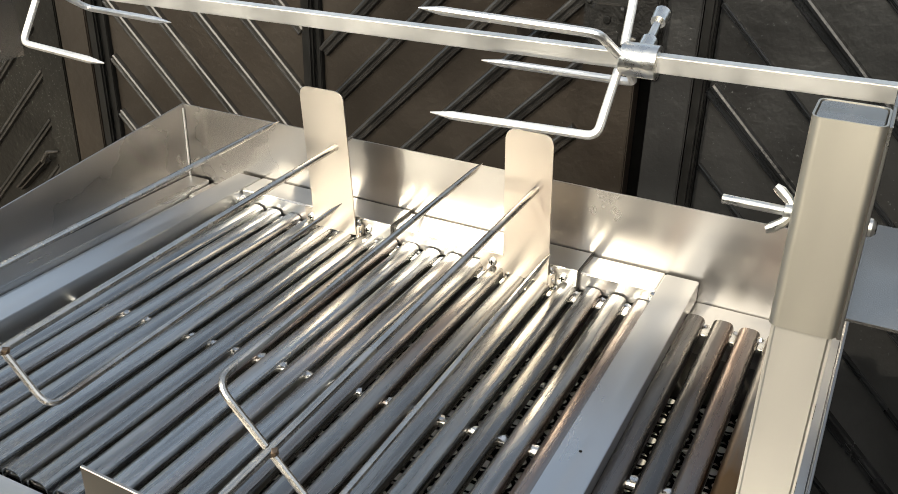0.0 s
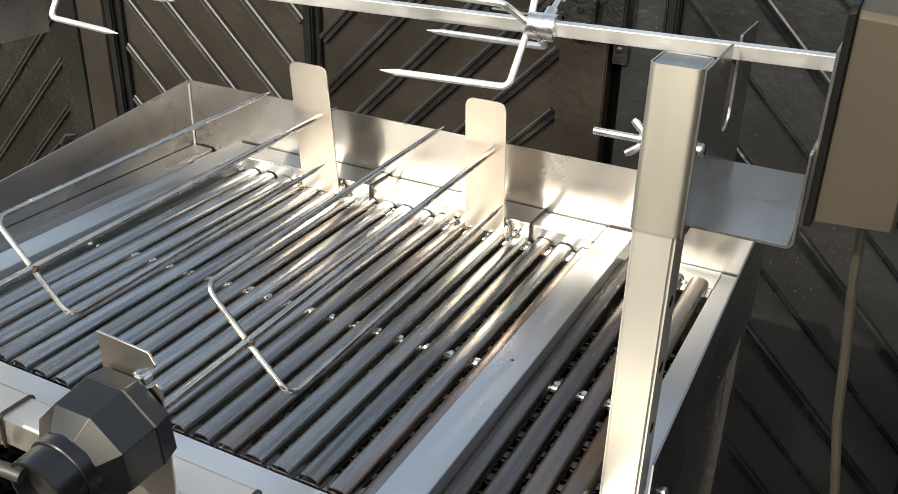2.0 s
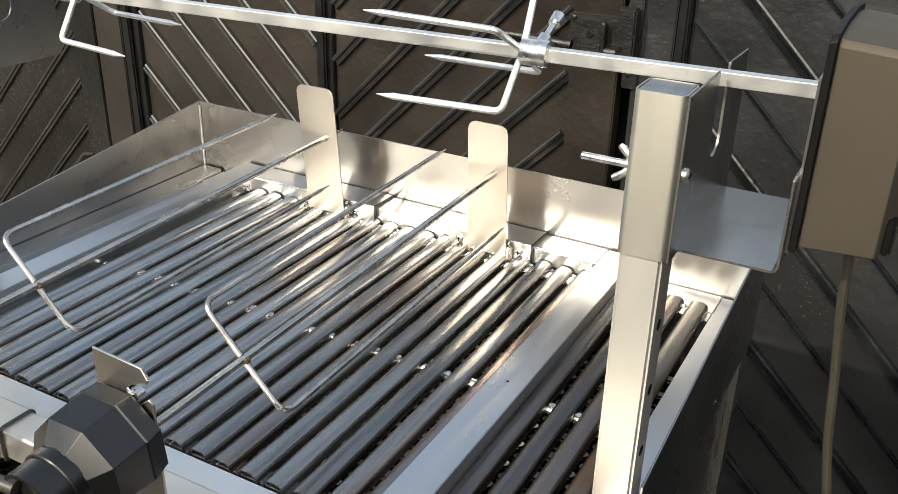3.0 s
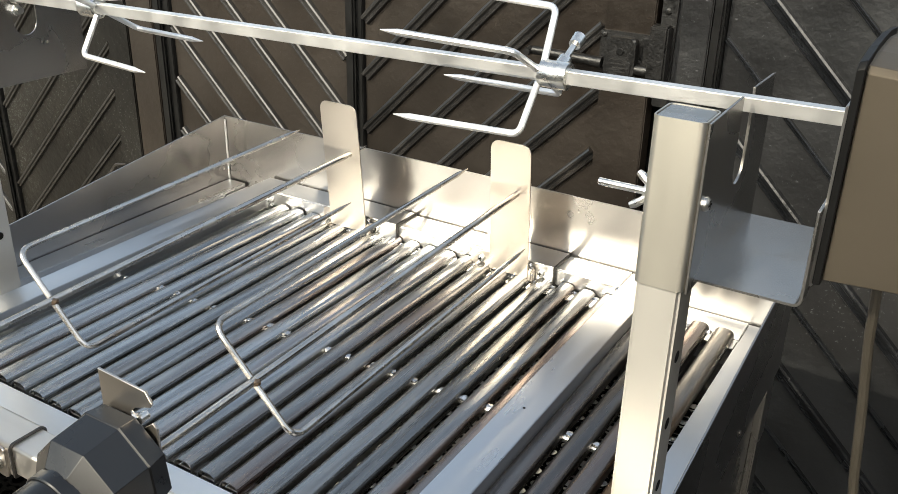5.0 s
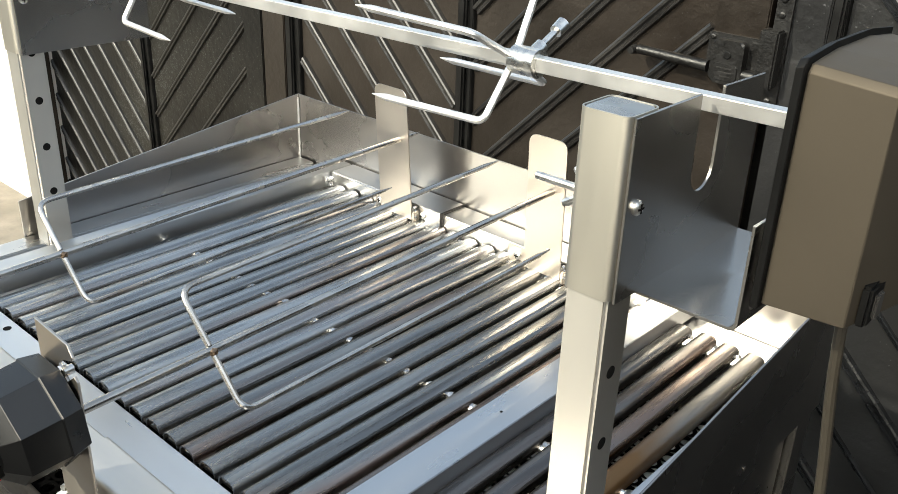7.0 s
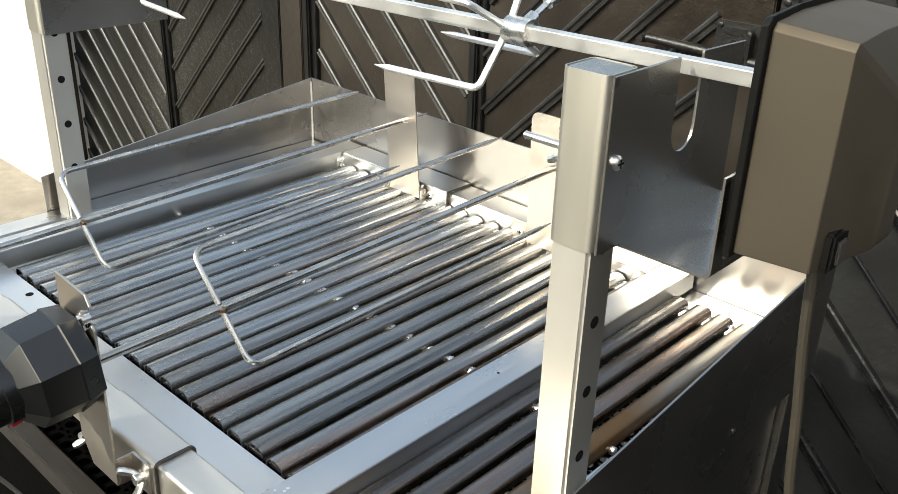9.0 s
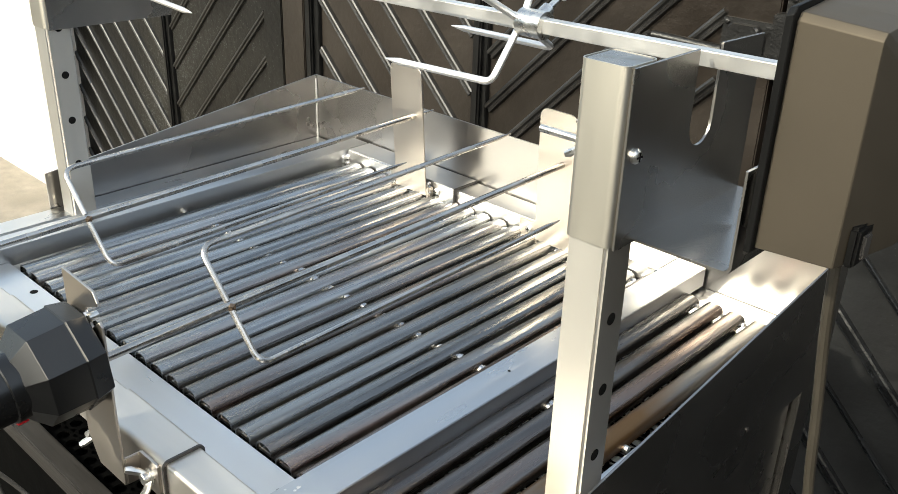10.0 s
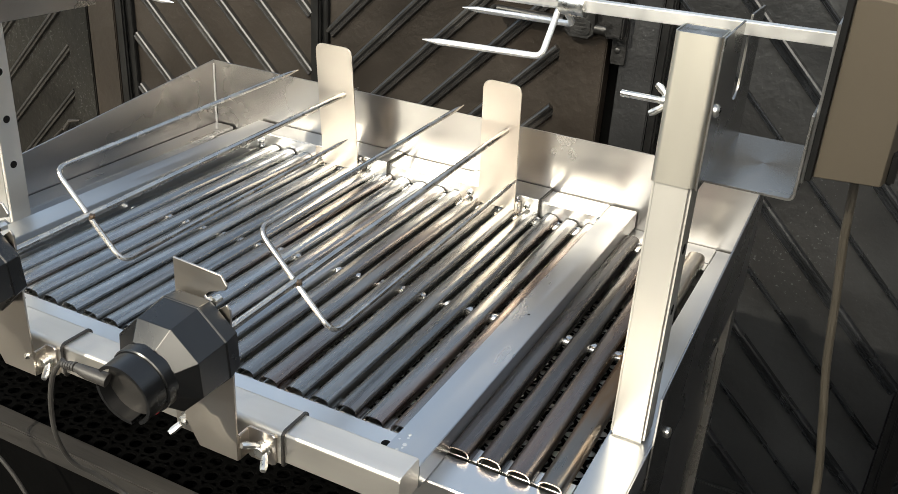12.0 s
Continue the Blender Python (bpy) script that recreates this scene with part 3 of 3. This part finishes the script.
for i, (x, y, z) in enumerate(((-0.801, 0.957, 0.914), (-0.800, 0.957, 0.906), (-0.200, 0.957, 0.913), (-0.199, 0.958, 0.921))):
    part("weld", blob(x, y, z, 0.006, 0.9, 80 + i), WELD, sframe)
for i in range(7):
    part("weld_spatter", blob(-0.189 + rnd.uniform(-0.004, 0.006), 0.374 - 0.005 * i, FT - 0.0002, rnd.uniform(0.0012, 0.0026), 0.4, 100 + i), BRIGHT, sframe)


# ---------------------------------------------------------------- skewer holders on the back rail
def skewer_holder(x, left, right, wide, high, lean, tab):
    """A rounded upright plate bolted to a clip over the back rail. left, right: the clip's ends; lean: sideways at its top; tab: how far the left tab stands out."""
    t = thing("skewer_holder", "upright rounded steel plate bolted to the rear rail", "bracket", "skewer holders", (x, 0.955, FT))
    l, r, w = left - x, right - x, wide / 2
    part("clip_top", box(l, r, 0.002, 0.054, 0.0002, 0.0026, 0.0008), STEEL, t)
    for a, b in ((l, -w), (w, r)):
        part("clip_front", box(a, b, 0.0005, 0.0035, -0.029, 0.0026, 0.001), STEEL, t)
    part("clip_edge", box(r - 0.002, r + 0.001, -0.0005, 0.054, -0.030, 0.0036, 0.0008), GREYBAR, t)
    outline = round_rect(-w, w, -0.018, high, (0.001, 0.001, 0.012, 0.012))
    part("plate", prism([(u + lean * (v + 0.018) / (high + 0.018), v) for u, v in outline], "y", -0.012, -0.010, 0.0004), HOLDER, t)
    part("foot_tab", box(-w - tab, -w + 0.001, -0.0025, 0.0, -0.028, 0.0015, 0.0008), HOLDER, t)
    part("tab_web", box(-w, -w + 0.002, -0.0105, -0.0005, -0.024, 0.0, 0.0006), HOLDER, t)
    part("foot_tab", box(w - 0.002, w + 0.006, -0.011, 0.0, -0.024, -0.004, 0.002), HOLDER, t)
    for k, u in enumerate((-w - tab * 0.5, 0.045)):
        bolt = part("bolt", screw_head("y", -1, u, -0.011, -0.0025 if k == 0 else 0.0, 0.0056, 0.0042), ZINC, t)
        part("bolt_slot", screw_slot("y", -1, u, -0.011, -0.0025 if k == 0 else 0.0, 0.0056, 0.0042), HOLE, bolt)
    for k in range(5):
        part("weld", blob(w + 0.002 + 0.002 * (k % 2), -0.008, -0.018 + 0.005 * k, 0.0032, 0.8, 120 + k), WELD, t)
    return t


skewer_holder(-0.634, -0.690, -0.553, 0.066, 0.177, -0.015, 0.022)
skewer_holder(-0.3565, -0.424, -0.292, 0.060, 0.172, -0.006, 0.036)


# ---------------------------------------------------------------- skewers
def skewer(x, tilt):
    """A round bar, rising a little to the rear, with a two-pronged fork welded across it."""
    t = thing("forked_skewer", "steel rotisserie skewer with two side prongs through its plate", "skewer", "forked skewers", (x, 0.285, 1.0137))
    rise = 0.0236
    part("shaft", sweep([(0, y, rise * y) for y in (0, 0.66, 0.70)], [0.0042, 0.0042, 0.0012], 14), ROD, t)
    c, s = math.cos(radians(tilt)), math.sin(radians(tilt))
    for k in (1, -1):
        r = 0.064 * k
        pts = bent([(0.004 * k * c, 0.139, 0.004 * k * s), (r * c, 0.139, r * s), (r * c, 0.575, r * s)], 0.016, 6)
        pts.append(Vector((r * c, 0.600, r * s)))
        part("prong", sweep([p + Vector((0, 0, rise * p.y)) for p in pts], [0.0031] * (len(pts) - 1) + [0.0008], 10), ROD, t)
    part("weld", blob(0.003, 0.139, 0.003, 0.0056, 0.9, 7), BURNT, t, "burnt brown weld")
    return t


skewer(-0.629, -46)
skewer(-0.350, -46)


# ---------------------------------------------------------------- small skewer motors at the front
def skewer_motor(x, end):
    """An octagonal geared motor on an upright plate clipped to the front tube. end: how far the clip reaches past the plate's middle."""
    y0 = 0.285
    b = thing("motor_bracket", "upright steel plate with clip and wing nuts on the front tube", "bracket", "motor brackets", (x, y0, FT))
    part("plate", prism([(-0.014, -0.022), (0.030, -0.022), (0.030, 0.137), (0.026, 0.141), (0.013, 0.130), (0.002, 0.143), (0.008, 0.149), (0.026, 0.155), (0.028, 0.159), (0.022, 0.168), (-0.029, 0.171), (-0.029, 0.004)], "y", -0.002, 0.0004, 0.0004), HOLDER, b)
    bm = bmesh.new()
    outer = [(y - y0, z - FT) for y, z in tube_ring(0.0020)]
    inner = [(y - y0, z - FT) for y, z in tube_ring(0.0003)]
    rows = [[bm.verts.new((u, y, z)) for y, z in o] for o, u in ((outer, -0.055), (outer, end - 0.0025), (inner, end - 0.0025), (inner, -0.055))]
    n = len(outer)
    for p, q in zip(rows, rows[1:] + rows[:1]):
        for k in range(n):
            bm.faces.new((p[k], p[(k + 1) % n], q[(k + 1) % n], q[k]))
    part("clip", bm, TUBE, b)
    bm = bmesh.new()
    outer = [(y - y0, z - FT) for y, z in tube_ring(0.0030)]
    rows = [[bm.verts.new((u, y, z)) for y, z in o] for o, u in ((outer, end - 0.0023), (outer, end), (inner, end), (inner, end - 0.0023))]
    for p, q in zip(rows, rows[1:] + rows[:1]):
        for k in range(n):
            bm.faces.new((p[k], p[(k + 1) % n], q[(k + 1) % n], q[k]))
    part("clip_edge", bm, GREYBAR, b)
    face = TUBE_Y[0] - 0.0020 - y0
    for u, turn in ((end - 0.020, -40), (-0.040, 50)):
        part("washer", prism(ring(u, -0.010, 0.008, 16), "y", face - 0.0045, face - 0.0025), ZINC, b)
        part("wing_nut", wing_nut("y", -1, u, -0.010, face - 0.0045, turn, 1.15), ZINC, b)
    part("clip_tab", prism(round_rect(0.029, end - 0.007, -0.026, 0.008, (0.004,) * 4), "y", face - 0.0028, face - 0.0002, 0.0006), HOLDER, b)
    part("tab_web", box(0.0285, 0.0312, 0.0, face - 0.0004, -0.022, 0.006, 0.0008), HOLDER, b)
    part("clip_tab", prism(round_rect(-0.055, -0.014, -0.026, 0.008, (0.004,) * 4), "y", face - 0.0028, face - 0.0002, 0.0006), HOLDER, b)
    part("stop_bolt", sweep([(0.015, -0.005, 0.142), (0.015, 0.003, 0.142)], 0.0040, 12), ZINC, b)
    part("stop_weld", blob(0.012, -0.002, 0.1415, 0.0058, 0.9, 31), WELD, b)
    m = thing("skewer_motor", "small black octagonal plastic gear motor driving a skewer", "motor", "skewer motors", (x - 0.003, 0.283, 1.030))
    droop = Matrix.Rotation(radians(5), 3, "X")

    def shell(name, bm, mat, parent, label=""):
        bmesh.ops.rotate(bm, cent=(0, 0, 0), matrix=droop, verts=bm.verts[:])
        return part(name, bm, mat, parent, label)

    bm = bmesh.new()
    rows = []
    for y, r in ((-0.001, 0.0450), (-0.018, 0.0485), (-0.0185, 0.0470), (-0.050, 0.0458), (-0.064, 0.031)):
        rows.append([bm.verts.new((u, y, v)) for u, v in ring(0, 0, r, 8, 22.5)])
    for p, q in zip(rows, rows[1:]):
        for k in range(8):
            bm.faces.new((p[k], p[(k + 1) % 8], q[(k + 1) % 8], q[k]))
    bm.faces.new(rows[0])
    bm.faces.new(rows[-1])
    bmesh.ops.bevel(bm, geom=bm.edges[:], offset=0.0005, segments=1, affect="EDGES")
    shell("gear_case", bm, PLASTIC, m)
    shell("neck", prism(ring(0, 0, 0.0300, 32), "y", -0.074, -0.060, 0.001), PLASTIC, m)
    bm = bmesh.new()
    n = 36
    rows = []
    for r, y in ((0.0280, -0.074), (0.0280, -0.094), (0.0250, -0.094), (0.0250, -0.080)):
        rows.append([bm.verts.new((u, y, v)) for u, v in ring(0, 0, r, n)])
    for p, q in zip(rows, rows[1:]):
        for k in range(n):
            if 14 <= k <= 17 or 28 <= k <= 29:
                continue
            bm.faces.new((p[k], p[(k + 1) % n], q[(k + 1) % n], q[k]))
    rear = shell("rear_collar", bm, PLASTIC, m)
    shell("rear_cap", prism(ring(0, 0, 0.0250, 30), "y", -0.083, -0.075), GREYBAR, rear, "dull grey end plate")
    shell("led", prism(ring(0.006, -0.0300, 0.004, 12), "y", -0.072, -0.062, 0.001), RED, rear, "red button")
    part("shaft_socket", sweep([(0.006, -0.003, -0.010), (0.006, 0.010, -0.010)], 0.0065, 14), ZINC, m)
    plug = shell("plug", sweep([(-0.018, -0.090, 0.006), (-0.034, -0.094, 0.010), (-0.046, -0.094, 0.011)], [0.006, 0.0055, 0.004], 12), RUBBER, m)
    for k in range(5):
        shell("strain_relief", sweep([(-0.047 - 0.0032 * k, -0.094, 0.011 - 0.0005 * k), (-0.049 - 0.0032 * k, -0.094, 0.0107 - 0.0005 * k)], 0.0042 - 0.0003 * k, 10), RUBBER, plug)
    cab = thing("motor_cable", "thin black cable drooping from the skewer motor", "cable", "motor cables")
    part("cable", sweep(curve_points([(x - 0.066, 0.190, 1.033), (x - 0.078, 0.188, 1.015), (x - 0.086, 0.188, 0.985), (x - 0.091, 0.192, 0.945), (x - 0.090, 0.203, 0.910),
                                      (x - 0.082, 0.220, 0.886), (x - 0.066, 0.235, 0.860), (x - 0.03, 0.250, 0.825), (x + 0.02, 0.262, 0.74), (x + 0.07, 0.275, 0.5), (x + 0.12, 0.26, 0.1), (x + 0.15, 0.3, FLOOR + 0.004)], 8), 0.0022, 10), RUBBER, cab)


skewer_motor(-0.345, 0.068)
skewer_motor(-0.602, 0.052)


# ---------------------------------------------------------------- spit posts
def spit_post(x, y, flip, shelf, label):
    """A drilled square post with a sleeve, a slotted side plate and a wing bolt. flip: 1 where the plate is on the +x side; shelf: with a folded shelf."""
    t = thing("spit_post", label, "post", "spit posts", (x, y, TOP))
    w = 0.0174
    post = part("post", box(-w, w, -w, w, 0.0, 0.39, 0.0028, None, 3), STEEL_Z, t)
    for k in range(5):
        z = 0.086 + 0.0635 * (k - 1) + 0.06
        part("hole", prism(ring(0.0, z, 0.0052, 16), "x", w * flip * 0.9, w * flip * 1.0 + 0.0003 * flip), HOLE, post)
    s = 0.0194
    z0, z1 = 0.274, 0.405
    bm = bmesh.new()
    outer = round_rect(-s, s, -s, s, (0.006,) * 4, 4)
    inner = round_rect(-s + 0.0012, s - 0.0012, -s + 0.0012, s - 0.0012, (0.005,) * 4, 4)
    rows = [[bm.verts.new((u, v, z)) for u, v in o] for o, z in ((outer, z0), (outer, z1), (inner, z1), (inner, z0))]
    k = len(outer)
    for p, q in zip(rows, rows[1:] + rows[:1]):
        for i in range(k):
            bm.faces.new((p[i], p[(i + 1) % k], q[(i + 1) % k], q[i]))
    part("sleeve", bm, SLEEVE, t)
    part("post_cap", prism(round_rect(-0.0176, 0.0176, -0.0176, 0.0176, (0.005,) * 4, 4), "z", 0.3902, 0.4046, 0.0005), PLATE, t)
    slot = [(0.103, 0.404), (0.103, 0.345)] + [(0.0865 + 0.0165 * math.cos(radians(a)), 0.345 - 0.0165 * math.sin(radians(a))) for a in range(15, 180, 15)] + [(0.070, 0.345), (0.070, 0.404)]
    xa, xb = sorted((flip * s, flip * (s + 0.0022)))
    part("side_plate", prism([(-0.014, 0.272), (0.168, 0.270), (0.168, 0.402)] + slot + [(-0.014, 0.404)], "x", xa, xb, 0.0003), PLATE, t)
    if shelf:
        xs = s + 0.001
        bend = [(0.0790 - 0.006 + 0.006 * math.sin(radians(a)), 0.2715 + 0.006 - 0.006 * math.cos(radians(a))) for a in range(0, 91, 15)]
        fold = [(xs, 0.2715)] + [(xs + u - 0.001, v) for u, v in bend] + [(xs + 0.078, 0.3475)]
        back = [(xs + 0.0758, 0.3475)] + [(xs + u - 0.001 - 0.0022 * math.sin(radians(a)), v + 0.0022 * math.cos(radians(a))) for (u, v), a in zip(bend[::-1], range(90, -1, -15))] + [(xs, 0.2737)]
        part("shelf", prism(fold + back, "y", 0.012, 0.168, 0.0003), PLATE, t)
    head = part("bolt_head", screw_head("x", flip, -0.002, 0.341, flip * (s + 0.0022), 0.0056, 0.0042), ZINC, t)
    part("bolt_slot", screw_slot("x", flip, -0.002, 0.341, flip * (s + 0.0022), 0.0056, 0.0042), HOLE, head)
    wing = part("wing_bolt", sweep([(-flip * 0.0185, -0.002, 0.341), (-flip * 0.060, -0.002, 0.341), (-flip * 0.0605, -0.002, 0.341)], [0.003, 0.003, 0.0022], 12), ZINC, t)
    part("wing_nut", wing_nut("x", -flip, -0.002, 0.341, -flip * 0.0185, 60, 1.0), ZINC, wing)
    return t


spit_post(-0.0175, 0.532, 1, True, "drilled square steel post with sleeve carrying the spit motor shelf")
left = spit_post(-0.912, 0.542, 1, False, "drilled square steel post with slotted sleeve carrying the spit")
part("rest_nut", prism(ring(0.074, 0.362, 0.0075, 6), "x", 0.0208, 0.027, 0.0008), ZINC, left)
part("rest_bolt", sweep([(0.026, 0.074, 0.362), (0.034, 0.074, 0.362)], 0.0042, 12), ZINC, left)

# ---------------------------------------------------------------- spit with its forks
spit = thing("rotisserie_spit", "bright square steel spit rod resting in both posts", "spit")


def on_spit(x):
    return Vector((x, 0.618, 1.2922 + 0.0185 * x))


bm = bmesh.new()
r = 0.0058
rows = [[bm.verts.new(on_spit(x) + Vector((0, dy * r, dz * r))) for dy, dz in ((-1, -1), (1, -1), (1, 1), (-1, 1))] for x in (-0.965, 0.098)]
for i in range(4):
    bm.faces.new((rows[0][i], rows[0][(i + 1) % 4], rows[1][(i + 1) % 4], rows[1][i]))
bm.faces.new(rows[0])
bm.faces.new(rows[1])
bmesh.ops.bevel(bm, geom=bm.edges[:], offset=0.0007, segments=2, affect="EDGES")
part("rod", bm, BRIGHT, spit)
part("bushing", sweep([on_spit(-0.905), on_spit(-0.880)], 0.0095, 18), ZINC, spit)
part("rod_point", sweep([on_spit(-0.964), on_spit(-0.985)], [0.0056, 0.001], 8), BRIGHT, spit)


def spit_fork(x, way, reach):
    """A clamped collar with four pointed tines towards way along the rod."""
    f = thing("spit_fork", "four-pronged steel meat fork clamped on the spit", "fork", "spit forks", on_spit(x))
    collar = part("collar", sweep([(-0.013, 0, 0), (-0.0125, 0, 0), (0.0125, 0, 0), (0.013, 0, 0)], [0.010, 0.0118, 0.0118, 0.010], 24), ZINC, f)
    part("boss", sweep([(0, 0.006, 0.004), (0, 0.018, 0.010)], 0.006, 14), ZINC, collar)
    thumb = part("thumb_screw", sweep([(0, 0.016, 0.009), (0, 0.040, 0.021)], 0.003, 12), ZINC, f)
    part("thumb_head", sweep([(0, 0.036, 0.019), (0, 0.046, 0.024)], [0.0055, 0.0062], 14), ZINC, thumb)
    b = 0.0135 * way
    for k, a in enumerate((62, 152, 235, 328)):
        c, s = math.cos(radians(a)), math.sin(radians(a))
        pts = bent([(b, c * 0.009, s * 0.009), (b + 0.002 * way, c * 0.058, s * 0.058), (b + (reach - 0.018) * way, c * 0.062, s * 0.062)], 0.008, 5)
        pts.append(Vector((b + reach * way, c * 0.0625, s * 0.0625)))
        part("tine", sweep(pts, [0.0032] * (len(pts) - 1) + [0.0005], 10), BRIGHT, f)
    return f


spit_fork(-0.160, -1, 0.130)
spit_fork(-0.748, 1, 0.105)

# ---------------------------------------------------------------- spit motor
mot = thing("rotisserie_motor", "black plastic rotisserie motor hung on the post's shelf", "motor")
part("mounting_plate", box(0.0810, 0.0835, 0.556, 0.684, 1.182, 1.318, 0.0006), SHEET, mot)


def casing(sections):
    """A square moulded shell through sections x, y0, y1, z0, z1 with a softly crowned top."""
    bm = bmesh.new()
    rows = []
    for x, y0, y1, z0, z1 in sections:
        c = (y1 - y0) * 0.3
        rows.append([bm.verts.new((x, y, z)) for y, z in ((y0, z0), (y1, z0), (y1, z1 - 0.004), (y1 - c, z1), (y0 + c, z1), (y0 + 0.004, z1 - 0.003), (y0, z1 - 0.008))])
    k = len(rows[0])
    for p, q in zip(rows, rows[1:]):
        for i in range(k):
            bm.faces.new((p[i], p[(i + 1) % k], q[(i + 1) % k], q[i]))
    bm.faces.new(rows[0])
    bm.faces.new(rows[-1])
    bmesh.ops.bevel(bm, geom=bm.edges[:], offset=0.0007, segments=1, affect="EDGES", clamp_overlap=True)
    return bm


part("back_cover", casing(((0.0840, 0.548, 0.690, 1.188, 1.352), (0.0895, 0.548, 0.690, 1.188, 1.354))), SEAM, mot, "black back cover")
part("housing", casing(((0.0898, 0.5525, 0.684, 1.191, 1.350), (0.1425, 0.5525, 0.684, 1.194, 1.346), (0.160, 0.606, 0.640, 1.200, 1.306), (0.162, 0.610, 0.636, 1.206, 1.300))), CASING, mot)
switch = part("switch_frame", box(0.1440, 0.1520, 0.560, 0.584, 1.1945, 1.222, 0.002), SEAM, mot)
part("switch_rocker", box(0.1518, 0.1545, 0.566, 0.577, 1.199, 1.217, 0.0012), RUBBER, switch)
part("cable_gland", sweep([(0.122, 0.618, 1.200), (0.122, 0.618, 1.178)], [0.007, 0.005], 14), PLASTIC, mot)
cable = thing("power_cable", "dusty grey-brown power cable hanging from the spit motor", "cable")
part("cable", sweep(curve_points([(0.122, 0.618, 1.18), (0.126, 0.618, 1.12), (0.134, 0.618, 1.05), (0.141, 0.618, 0.985), (0.152, 0.618, 0.92), (0.166, 0.618, 0.82),
                                  (0.175, 0.61, 0.6), (0.168, 0.60, 0.2), (0.18, 0.58, FLOOR + 0.03), (0.25, 0.55, FLOOR + 0.006), (0.6, 0.7, FLOOR + 0.006)], 8), 0.0042, 10), GREYCABLE, cable)


# ---------------------------------------------------------------- each thing's origin at the middle of its base
bpy.context.view_layer.update()
for ob in [o for o in scene.objects if o.type == "EMPTY" and o.parent is None]:
    corners = [c.matrix_world @ Vector(k) for c in ob.children for k in c.bound_box]
    low, high = (Vector([pick(c[i] for c in corners) for i in range(3)]) for pick in (min, max))
    base = Vector(((low.x + high.x) / 2, (low.y + high.y) / 2, low.z))
    shift = base - ob.location
    for c in ob.children:
        c.location -= shift
    ob.location = base
